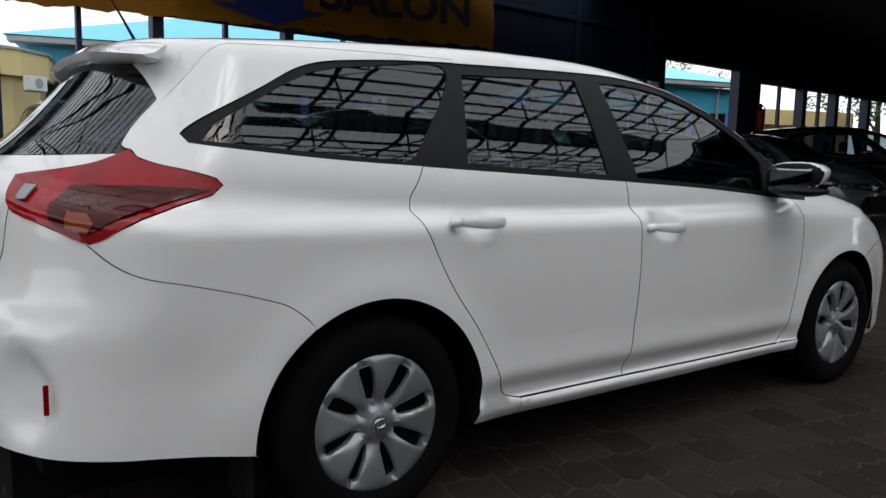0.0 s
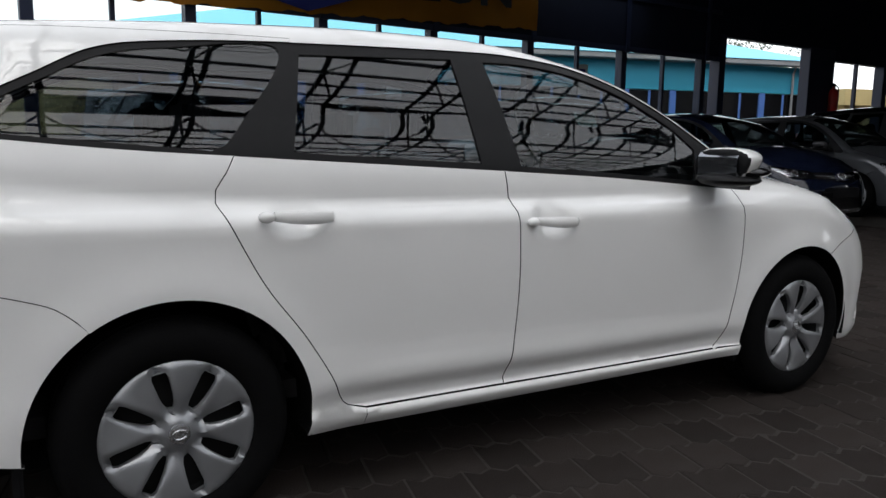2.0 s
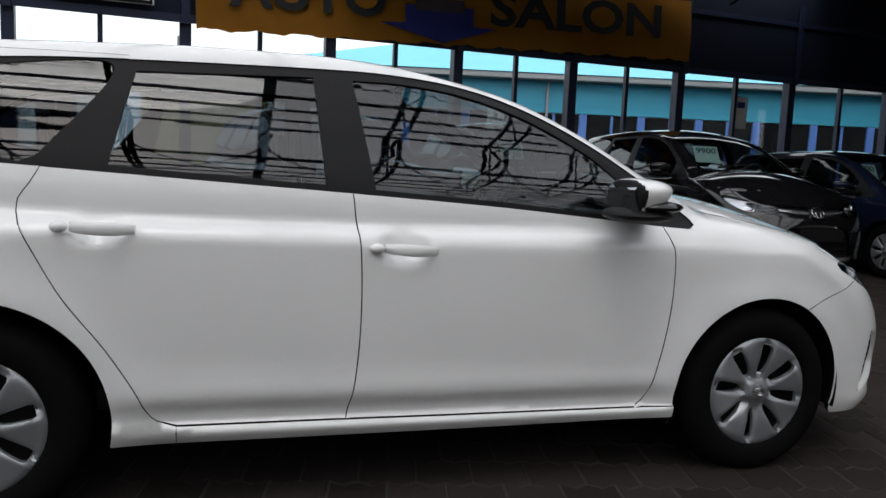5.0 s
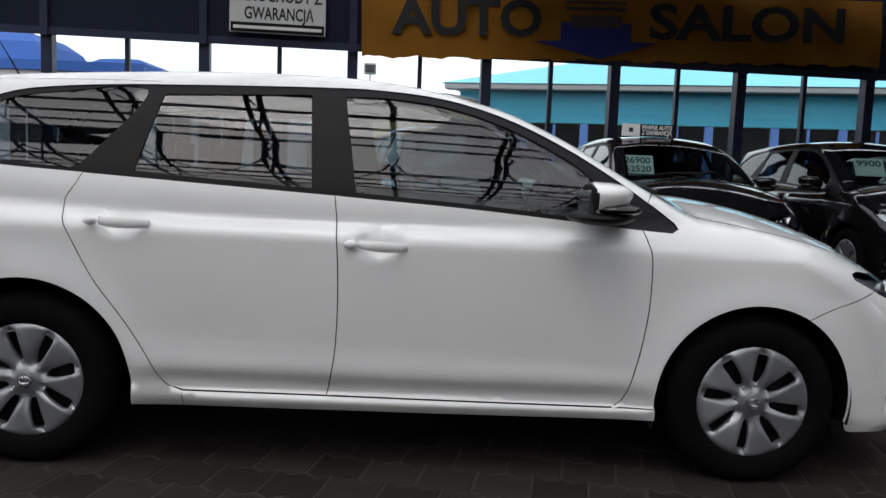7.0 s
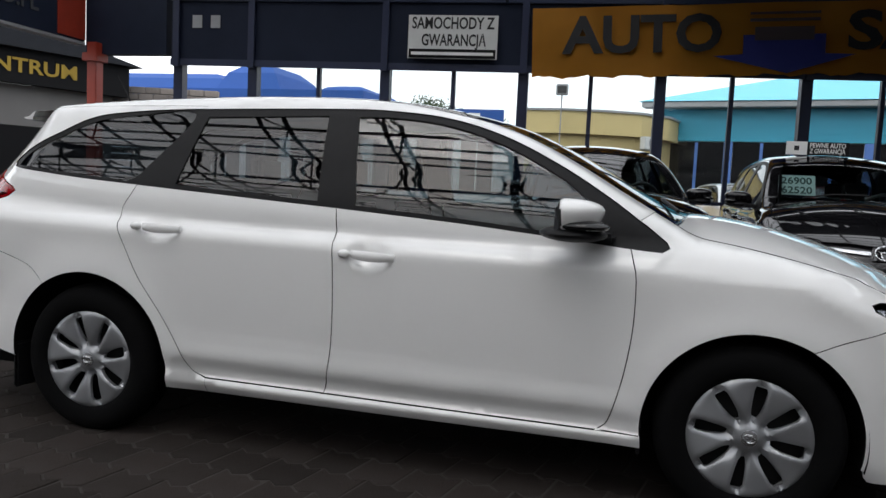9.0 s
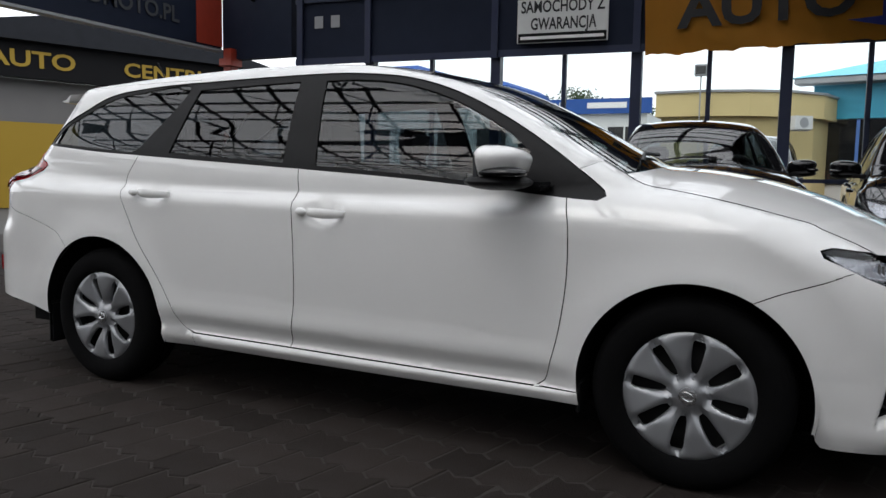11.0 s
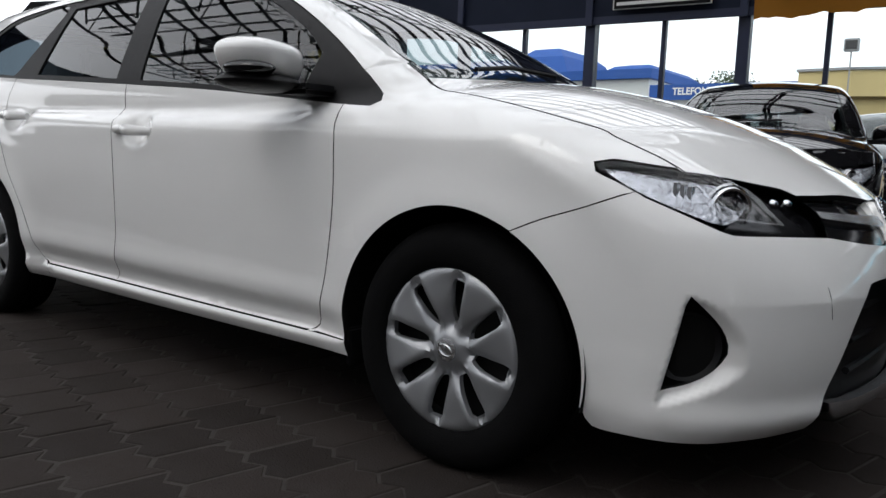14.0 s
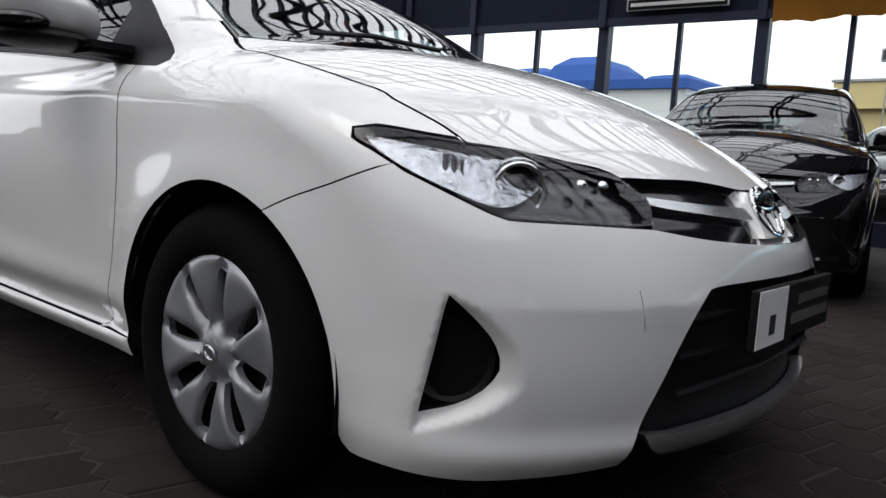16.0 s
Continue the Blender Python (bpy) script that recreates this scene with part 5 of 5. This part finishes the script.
def truss(x):
    t = thing("truss", "dark steel arched lattice truss under the canopy", "truss", pose(x, 0, 0), "canopy trusses")
    n = 34
    yy = np.linspace(Y0, Y1, n + 1)
    top = [(0, y, arch_z(y) - 0.02) for y in yy]
    low = [(0, y, arch_z(y) - 0.5 - 0.12 * math.cos((y - (Y0 + Y1) / 2) / ((Y1 - Y0) / 2) * math.pi / 2)) for y in yy]
    part("top_chord", tube(top, 0.035, 6), M["steel"], t)
    part("bottom_chord", tube(low, 0.03, 6), M["steel"], t)
    for k in range(n):
        a, b = (top[k], low[k + 1]) if k % 2 else (low[k], top[k + 1])
        part("web", tube([a, b], 0.016, 5), M["steel"], t)
    return t


first = truss(-7.2)
for k in range(1, 13):
    copy_thing(first, pose(-7.2 + 1.4 * k, 0, 0))
brace = thing("roof_brace", "thin dark cross bracing under the canopy", "brace")
for k in range(0, 10):
    x = -7.2 + 1.4 * k
    for y0 in (-10.6, -6.4, -2.2, 2.0):
        part("rod", tube([(x, y0, arch_z(y0) - 0.5), (x + 1.4, y0 + 2.1, arch_z(y0 + 2.1) - 0.5)], 0.02, 5), M["steel"], brace)
        part("rod", tube([(x + 1.4, y0, arch_z(y0) - 0.5), (x, y0 + 2.1, arch_z(y0 + 2.1) - 0.5)], 0.02, 5), M["steel"], brace)
# unseen opaque cover, added to keep roof light off the parked cars
flat = structure(part("ceiling", box(2.45, 38.0, 5.2, 9.55, 5.2, 5.3), M["dark_sheet"]), "dark opaque ceiling added over the parked row to shade its cars", "ceiling")
structure(part("ceiling_side", slab([(7.3, -1.4), (9.8, -1.4), (9.8, -13.0), (38.0, -13.0), (38.0, 5.199), (7.3, 5.199)], 5.2, 5.3), M["dark_sheet"]), "dark sheet ceiling beside the translucent bay", "ceiling")
structure(part("ceiling_right", box(12.4, 38.0, 9.551, 13.2, 5.2, 5.3), M["dark_sheet"]), "dark sheet ceiling by the doorway", "ceiling")
for k in range(3):
    col = thing("canopy_post", "dark blue steel post at the open side of the canopy", "post", pose(-7.2 + 5.4 * k, -13.0, 0), "canopy posts")
    part("shaft", box(-0.08, 0.08, -0.08, 0.08, 0, 4.2), M["navy"], col, bevel=0.008)

# unseen wall added behind the camera to cut low sky light
yard = thing("wall_yard", "plain grey wall added unseen behind the camera to block low sky light", "wall", kind="structure")
part("face", box(-40, 44, -19.3, -19.0, 0, 7.4), M["yard_wall"], yard)
part("coping", box(-40, 44, -19.36, -18.94, 7.401, 7.5), M["gutter"], yard)

# ---- banner and signs on the wall ----
banner = thing("banner", "orange banner lettered AUTO SALON with a blue arrow", "banner", WALL @ pose(-0.88, -0.24, 2.935, 0, -1.95, 0))
bm = bmesh.new()
rows = []
nx = 90
for i in range(nx + 1):
    u = 9.09 * i / nx
    sag = 0.02 * math.sin(i * 0.9) + 0.012 * math.sin(i * 2.3)
    rows.append([bm.verts.new((u, 0.02 * math.sin(u * 3 + k) + 0.008 * math.sin(u * 11), sag * (1 - k / 6) + 1.12 * k / 6)) for k in range(7)])
for a, b in zip(rows, rows[1:]):
    for k in range(6):
        bm.faces.new((a[k], b[k], b[k + 1], a[k + 1]))
bmesh.ops.solidify(bm, geom=list(bm.faces), thickness=0.004)
part("cloth", bm, M["banner"], banner, "orange cloth", smooth=True)
FACE = pose(0, 0, 0, 90, 0, 0)
lettering("AUTO", 0.81, M["ink"], banner, pose(1.76, -0.04, 0.635) @ FACE, "lettering", 0.002, 2.5, 0.03)
lettering("SALON", 0.81, M["ink"], banner, pose(6.635, -0.04, 0.635) @ FACE, "lettering", 0.002, 3.53, 0.03)
bm = prism([(2.86, 0.30), (3.98, 0.02), (4.98, 0.30), (4.53, 0.32), (4.53, 0.62), (3.31, 0.62), (3.31, 0.32)], -0.045, -0.041)
part("arrow", bm, M["blue_print"], banner, "blue arrow")
for h0, h1, s0, s1 in ((0.53, 0.74, 3.48, 4.36), (0.82, 0.87, 3.40, 4.44), (0.93, 0.97, 3.40, 4.44)):
    part("print_bar", box(s0, s1, -0.050, -0.046, h0, h1), M["banner_print"], banner)

sign = thing("warranty_sign", "white board lettered SAMOCHODY Z GWARANCJA with dark footer", "sign", WALL @ pose(-2.24, -0.24, 0))
part("board", box(-0.76, 0.76, -0.015, 0.015, 3.21, 3.93), M["sign_white"], sign, bevel=0.004)
part("footer", box(-0.74, 0.74, -0.019, -0.0155, 3.22, 3.37), M["sign_dark"], sign)
lettering("SAMOCHODY Z", 0.27, M["ink"], sign, pose(0, -0.018, 3.79) @ FACE, "lettering", 0.001, 1.40)
lettering("GWARANCJ\u0104", 0.27, M["ink"], sign, pose(0.02, -0.018, 3.51) @ FACE, "lettering", 0.001, 1.1)
part("print_bar", box(-0.70, 0.70, -0.0205, -0.0192, 3.27, 3.32), M["white_print"], sign)
for u in (-6.9, -6.55):
    panel = thing("notice", "small grey notice sheet fixed to the header", "notice", WALL @ pose(u, -0.13, 3.8), "notices")
    part("sheet", box(-0.09, 0.09, -0.01, 0.0, -0.11, 0.11), M["gutter"], panel)
sheet = thing("notice", "white notice sheet taped inside the window", "notice", WALL @ pose(9.75, -0.02, 2.35))
part("sheet", box(-0.17, 0.17, -0.008, -0.005, -0.32, 0.32), M["sign_white"], sheet)
part("print_bar", box(-0.1, 0.1, -0.010, -0.0085, 0.1, 0.22), M["blue_print"], sheet)

ext = thing("fire_extinguisher", "red fire extinguisher hung on a dark column", "extinguisher", WALL @ pose(19.72, -0.29, 2.2))
part("cylinder", lathe([(0.0, -0.36), (0.11, -0.36), (0.13, -0.32), (0.13, 0.26), (0.1, 0.36), (0.045, 0.4), (0.045, 0.46), (0.0, 0.46)], 24, axis="z"), M["ext_red"], ext, smooth=True)
part("valve", box(-0.08, 0.04, -0.03, 0.03, 0.46, 0.54), M["trim"], ext, bevel=0.008)
part("hose", tube([(0.03, -0.02, 0.5), (0.14, -0.06, 0.42), (0.17, -0.06, 0.15), (0.15, -0.05, -0.2)], 0.018, 8), M["trim"], ext, smooth=True)
part("bracket", box(-0.05, 0.05, 0.06, 0.13, -0.1, 0.1), M["trim"], ext)

lamp = thing("strip_light", "small bright strip light under the dark roof edge", "lamp", pose(-6.2, 8.2, 4.25))
part("housing", box(-0.3, 0.3, -0.05, 0.05, 0.0, 0.06), M["gutter"], lamp, bevel=0.005)

# ---- parked cars facing the aisle ----
CARS = (
    ("black_saloon", "black saloon car with a glossy windscreen, parked facing the aisle", "black_paint", 1.42, 6.5, 1.10, 1.0),
    ("black_suv", "black sport utility car with a price card and roof board", "black_paint", 4.06, 6.7, 1.09, 1.06),
    ("black_suv", "black sport utility car with pale price card", "black_paint", 6.55, 6.9, 1.12, 1.06),
    ("navy_estate", "dark navy estate car with a price card in its windscreen", "navy_paint", 8.75, 6.3, 1.0, 1.0),
    ("grey_hatchback", "grey metallic hatchback parked facing the aisle", "grey_paint", 11.3, 6.1, 1.02, 0.9),
    ("black_van", "black van parked at the end of the row", "black_paint", 14.1, 6.2, 1.18, 1.05),
)
for name, label, key, x, y, tall, long in CARS:
    car = thing(name, label, "car", pose(x, y, 0, 0, 0, -78 if name == "black_saloon" else -90) @ Matrix.Diagonal((long, 1.0, tall, 1)), "cars in the row")
    build_car(car, key, full=False)
OUTSIDE = (
    ("black_suv", "black sport utility car outside behind the glazed wall", "black_paint", 1.7, 13.6, -90, 1.25),
    ("silver_car", "silver car parked outside behind the glazed wall", "silver_paint", 4.3, 18.2, -80, 1.0),
    ("red_car", "dark red car parked outside behind the glazed wall", "red_paint", 6.5, 18.0, -85, 1.0),
    ("white_van", "white van parked outside behind the glazed wall", "white", 13.2, 17.2, -90, 1.3),
    ("white_car", "white car parked outside behind the glazed wall", "white", 22.5, 16.0, -90, 1.15),
)
for name, label, key, x, y, turn, tall in OUTSIDE:
    car = thing(name, label, "car", pose(x, y, 0, 0, 0, turn) @ Matrix.Diagonal((1, 1, tall, 1)), "cars outside")
    build_car(car, key, full=False)


def price_card(x, y, z, text, low):
    c = thing("price_card", "pale green price card behind a windscreen", "card", pose(x, y, z, 62, 0, 0), "price cards")
    part("sheet", box(-0.17, 0.17, -0.11, 0.11, -0.002, 0.002), M["card"], c)
    lettering(text, 0.105, M["card_print"], c, pose(0, 0.045, 0.004), "lettering", 0.001, 0.28)
    if low:
        lettering(low, 0.105, M["card_print"], c, pose(0, -0.06, 0.004), "lettering", 0.001, 0.28)


price_card(3.66, 4.69, 1.26, "26900", "62520")
price_card(6.35, 4.98, 1.33, "9900", "")
price_card(8.35, 4.55, 1.20, "8900", "")
hat = thing("roof_board", "dealer board standing on the roof of a car", "sign", pose(3.96, 5.42, 1.60))
part("board", box(-0.31, 0.31, -0.012, 0.012, 0, 0.14), M["sign_dark"], hat, bevel=0.003)
part("panel", box(-0.31, -0.10, -0.016, -0.0125, 0.0, 0.14), M["white_print"], hat)
part("badge", box(-0.23, -0.18, -0.018, -0.0165, 0.045, 0.095), M["ink"], hat)
lettering("PEWNE AUTO", 0.07, M["white_print"], hat, pose(0.10, -0.014, 0.10) @ FACE, "lettering", 0.001, 0.35)
lettering("Z GWARANCJ\u0104", 0.07, M["white_print"], hat, pose(0.10, -0.014, 0.04) @ FACE, "lettering", 0.001, 0.35)


# ---- outside ----
def house(name, label, m, length, depth, z_wall, wall_mat, category="building"):
    h = thing(name, label, category, m)
    part("wall", box(0, length, 0, depth, 0, z_wall), wall_mat, h)
    return h


# cyan hall: gutter line, cladding, dark window band with blue frames, low roof
hall_line = Vector((28.5 - 2.6, 17.6 - 24.2, 0))
turn = math.degrees(math.atan2(hall_line.y, hall_line.x))
hall = house("cyan_hall", "low hall with cyan cladding and a pale cyan roof", pose(2.6, 24.2, 0, 0, 0, turn), 27, 14, 4.0, M["white_wall"])
part("cladding", box(-0.05, 27.05, -0.12, -0.005, 2.95, 4.0), M["cyan_wall"], hall)
for k in range(1, 4):
    part("cladding_rib", box(-0.06, 27.06, -0.135, -0.121, 2.95 + 0.26 * k, 2.965 + 0.26 * k), M["cyan_wall"], hall)
part("gutter", box(-0.5, 27.5, -0.7, -0.1, 4.02, 4.2), M["gutter"], hall, bevel=0.02)
bm = bmesh.new()
prof = [(-0.75, 4.22), (7.0, 6.6), (14.7, 4.22)]
lo = [bm.verts.new(p) for p in ((-0.6, -0.75, 4.22), (27.6, -0.75, 4.22), (27.6, 14.7, 4.22), (-0.6, 14.7, 4.22))]
rg = [bm.verts.new(p) for p in ((6.5, 7.0, 6.5), (20.5, 7.0, 6.5))]
bm.faces.new((lo[0], lo[1], rg[1], rg[0]))
bm.faces.new((lo[2], lo[3], rg[0], rg[1]))
bm.faces.new((lo[1], lo[2], rg[1]))
bm.faces.new((lo[3], lo[0], rg[0]))
bm.faces.new(lo[::-1])
part("roof", bm, M["cyan_roof"], hall, "pale cyan sheet roof")
for k in range(13):
    x = 0.4 + 2.05 * k
    w = part("window", box(x, x + 1.75, -0.06, -0.006, 0.9, 2.92), M["gloss_black"], hall)
    part("window_frame", box(x + 0.83, x + 0.92, -0.09, -0.062, 0.9, 2.92), M["blue_frame"], w)
    part("pier", box(x + 1.77, x + 2.03, -0.115, -0.006, 0.0, 2.94), M["blue_frame"], hall)
for x in (9.2, 26.2):
    part("downpipe", tube([(x, -0.35, 4.05), (x, -0.2, 3.75), (x, -0.18, 0)], 0.05, 8), M["gutter"], hall, smooth=True)

yellow = thing("yellow_building", "low yellow rendered building with a rounded parapet", "building", pose(-1.6, 20.9, 0))
bm = slab([(0.0, 0.0), (1.2, -0.1), (2.4, 0.15), (3.4, 0.7), (4.2, 1.7), (4.6, 3.2), (4.6, 9), (0.0, 9)], 0.0, 2.85)
part("wall", bm, M["yellow_wall"], yellow)
bm = slab([(-0.15, -0.2), (1.2, -0.32), (2.5, -0.05), (3.6, 0.55), (4.45, 1.65), (4.85, 3.2), (4.85, 9.2), (-0.15, 9.2)], 2.86, 3.55)
part("parapet", bm, M["yellow_wall"], yellow)
bm = slab([(-0.2, -0.25), (1.2, -0.37), (2.5, -0.1), (3.65, 0.52), (4.5, 1.63), (4.9, 3.2), (4.9, 9.25), (-0.2, 9.25)], 3.551, 3.62)
part("coping", bm, M["gutter"], yellow)
ac = thing("air_conditioner", "white air conditioner unit on the yellow wall", "air conditioner", pose(2.2, 21.2, 2.65, 0, 0, 35) @ Matrix.Diagonal((0.66, 0.8, 0.7, 1)))
part("casing", box(-0.42, 0.42, -0.36, -0.02, -0.28, 0.28), M["sign_white"], ac, bevel=0.015)
part("fan_grille", lathe([(0.0, -0.365), (0.2, -0.365), (0.21, -0.362)], 24), M["gutter"], ac)
part("bracket", box(-0.35, 0.35, -0.3, 0.0, -0.32, -0.285), M["gutter"], ac)
flood = thing("flood_light", "grey flood light on a thin pole", "lamp", pose(-0.4, 20.2, 0))
part("pole", tube([(0, 0, 0), (0, 0, 4.0)], 0.02, 8), M["gutter"], flood)
part("head", box(-0.18, 0.18, -0.08, 0.08, 3.97, 4.3), M["gutter"], flood, bevel=0.02)
part("lens", box(-0.14, 0.14, -0.09, -0.081, 4.02, 4.25), M["gloss_black"], flood)

shops = house("blue_roofed_shops", "row of white shops with bright blue mansard roofs", pose(-34, 45, 0), 27, 8, 5.0, M["white_wall"])
part("upper_wall", box(0, 17.6, 0.0, 8, 5.01, 6.39), M["white_wall"], shops)
part("fascia", box(17.8, 27.3, -0.3, 0.0, 5.01, 5.95), M["blue_roof"], shops)
for x0, x1, z0, zt in ((-8.0, 7.4, 7.01, 8.25), (6.6, 11.6, 7.015, 8.9), (14.4, 17.9, 7.012, 7.5)):
    bm = bmesh.new()
    inset = 0.3 * min(x1 - x0, 5.0)
    rings = [[bm.verts.new((x, y, z)) for x, y in ((x0 + d, e), (x1 - d, e), (x1 - d, 8 - e), (x0 + d, 8 - e))] for d, e, z in ((0, 0.2, z0), (0.45 * inset, 0.7, zt - 0.35 * (zt - z0)), (inset, 1.6, zt))]
    for a, b in zip(rings, rings[1:]):
        for i in range(4):
            bm.faces.new((a[i], a[(i + 1) % 4], b[(i + 1) % 4], b[i]))
    bm.faces.new(rings[-1])
    bm.faces.new(rings[0][::-1])
    part("roof", bm, M["blue_roof"], shops, "blue mansard roof")
part("roof", slab([(-8.0, -0.4), (17.9, -0.4), (17.9, 8.2), (-8.0, 8.2)], 6.4, 7.0), M["blue_roof"], shops)
for k in range(9):
    x = 0.6 + 3.0 * k
    w = part("window", box(x, x + 2.1, -0.05, -0.005, 0.8, 4.2), M["gloss_black"], shops)
    part("window_frame", box(x + 1.0, x + 1.1, -0.08, -0.051, 0.8, 4.2), M["white_wall"], w)
lettering("TELEFONY", 0.6, M["white_print"], shops, pose(20.6, -0.32, 5.5) @ FACE, "lettering", 0.01, 2.6)
part("print_bar", box(23.3, 25.8, -0.33, -0.305, 5.35, 5.7), M["white_print"], shops)

# dark shop with yellow letters past the open end
kiosk = house("dark_shop", "dark brown shop front with a yellow lettered fascia", pose(-15.5, 7.0, 0, 0, 0, 72), 9, 5, 3.15, M["yard_wall"])
part("fascia", box(-0.3, 9.3, -0.35, -0.01, 3.15, 4.0), M["sign_dark"], kiosk)
part("roof", prism([(-0.6, 4.01), (4.5, 5.0), (9.6, 4.01)], -0.6, 5.2), M["dark_sheet"], kiosk)
lettering("CENTRUM", 0.5, M["yellow_print"], kiosk, pose(6.2, -0.37, 3.58) @ FACE, "lettering", 0.01, 3.0)
lettering("12 AUTO", 0.55, M["yellow_print"], kiosk, pose(2.0, -0.37, 3.58) @ FACE, "lettering", 0.01, 2.8)
# flat near-black panel on the wall, painted as an opening's dark inside
part("opening", box(5.6, 8.6, -0.02, -0.005, 0, 2.1), M["sign_dark"], kiosk)
part("opening", box(0.6, 3.6, -0.02, -0.005, 0, 2.1), M["yellow_print"], kiosk)
part("chimney", box(1.0, 2.0, 1.0, 2.0, 4.2, 5.6), M["gutter"], kiosk)
block = thing("block_wall", "grey block wall with uneven courses outside the canopy", "wall", pose(-12.5, 16.0, 0, 0, 0, 20))
bb = box(-0.2, 0.2, -0.1, 0.1, -0.09, 0.09)
bmesh.ops.bevel(bb, geom=list(bb.edges), offset=0.012, segments=1, affect="EDGES")
bme = bpy.data.meshes.new("block")
bb.to_mesh(bme)
bb.free()
bme.materials.append(M["brick"])
for r in range(18):
    for c in range(12):
        link("block", bme, block, "", pose(-2.4 + 0.415 * c + (0.2 if r % 2 else 0), random.uniform(-0.012, 0.012), 0.1 + 0.195 * r))


def tree(x, y, h, seed, spread=1.0):
    rnd = random.Random(seed)
    t = thing("tree", "leafy green deciduous tree behind the buildings", "tree", pose(x, y, 0), "trees")
    part("trunk", tube([(0, 0, 0), (0.1, 0.05, h * 0.3), (0.0, 0.1, h * 0.62)], [0.22, 0.16, 0.08], 8), M["bark"], t, smooth=True)
    for k in range(6):
        a = k * 1.05 + rnd.random()
        z = h * (0.3 + 0.06 * k)
        part("limb", tube([(0.05, 0.05, z), (math.cos(a) * 0.8, math.sin(a) * 0.8, z + 0.7), (math.cos(a) * 1.5, math.sin(a) * 1.5, z + 1.3)], [0.07, 0.045, 0.02], 5), M["bark"], t)
    vs, fs = [], []
    for c in range(46):
        a, rr = rnd.random() * 6.28, math.sqrt(rnd.random()) * h * 0.32 * spread
        cz = h * (0.42 + 0.53 * rnd.random()) 
        rr *= 1.15 - abs(cz / h - 0.62) * 1.6
        cx, cy = math.cos(a) * rr, math.sin(a) * rr
        for _ in range(70):
            p = Vector((rnd.gauss(0, 0.34), rnd.gauss(0, 0.34), rnd.gauss(0, 0.26))) + Vector((cx, cy, cz))
            u = Vector((rnd.gauss(0, 1), rnd.gauss(0, 1), rnd.gauss(0, 1))).normalized()
            w = u.orthogonal().normalized()
            s = rnd.uniform(0.07, 0.15)
            b = len(vs)
            vs += [p - u * s, p + w * s * 0.5, p + u * s, p - w * s * 0.5]
            fs.append((b, b + 1, b + 2, b + 3))
    ob = link("crown", mesh_from("crown", vs, fs, M["leaf"]), t, "uneven leafy crown")


tree(-14.4, 56.0, 8.1, 1)
tree(-16.2, 57.0, 7.3, 2)
tree(-10.6, 58.0, 6.7, 3)
tree(44.0, 38.0, 11.5, 4, 1.3)
tree(50.0, 36.0, 10.5, 5, 1.3)
tree(38.0, 15.5, 7.0, 6, 1.4)
tree(41.0, 13.0, 7.5, 7, 1.4)
low = house("yellow_shed", "low yellow building beside the cyan hall", pose(31.5, 17.5, 0, 0, 0, -15), 5, 6, 2.6, M["yellow_wall"])
part("parapet", box(-0.2, 5.2, -0.2, 6.2, 2.61, 3.3), M["yellow_wall"], low)


# ---- paving under and round the estate car ----
paving = thing("paving", "dark interlocking zigzag concrete pavers, worn and stained", "paving", kind="structure")
structure(part("bedding", box(-7.9, 24.1, -9.0, 9.3, -0.018, 0.0012), M["bedding"]), "sandy joints under the paving", "bedding")


def paver_outline(g):
    a, b, k = 0.10 - g, 0.10 - g, 0.022
    return [(-a, -b + k), (-a * 0.5, -b - k * 0.4), (0.0, -b + k), (a * 0.5, -b - k * 0.4), (a, -b + k), (a, b + k), (a * 0.5, b - k * 0.4), (0.0, b + k), (-a * 0.5, b - k * 0.4), (-a, b + k)]


vs0 = [(x, y, 0.0) for x, y in paver_outline(0.004)] + [(x, y, 0.016) for x, y in paver_outline(0.004)] + [(x, y, 0.019) for x, y in paver_outline(0.008)]
n = 10
fs0 = [tuple(range(2 * n, 3 * n))]
for r in (0, 1):
    for i in range(n):
        j = (i + 1) % n
        fs0.append((r * n + i, r * n + j, (r + 1) * n + j, (r + 1) * n + i))
pme = mesh_from("paver", vs0, fs0, M["paver"])
ANG = radians(-12)
ca, sa = math.cos(ANG), math.sin(ANG)
jv, jf, count = [], [], 0
rnd = random.Random(5)
for r in range(-60, 60):
    for c in range(-70, 70):
        lx, ly = 0.2 * c + (0.1 if r % 2 else 0), 0.2 * r
        x, y = 1.5 + lx * ca - ly * sa, -0.9 + lx * sa + ly * ca
        if not (-5.5 < x < 9.5 and -4.2 < y < 5.2):
            continue
        dz = 0.002 + rnd.uniform(-0.002, 0.002)
        if -0.1 < x < 3.1 and -1.9 < y < -0.55 and count < 290:
            link("paver", pme, paving, "", pose(x, y, dz - 0.017, rnd.uniform(-0.5, 0.5), rnd.uniform(-0.5, 0.5), math.degrees(ANG)))
            count += 1
            continue
        b = len(jv)
        jv += [(x + px * ca - py * sa, y + px * sa + py * ca, pz + dz - 0.017) for px, py, pz in vs0]
        jf += [tuple(b + i for i in f) for f in fs0]
tagged(link("pavers", mesh_from("pavers", jv, jf, M["paver_far"]), paving, "interlocking pavers"), kind="stuff")
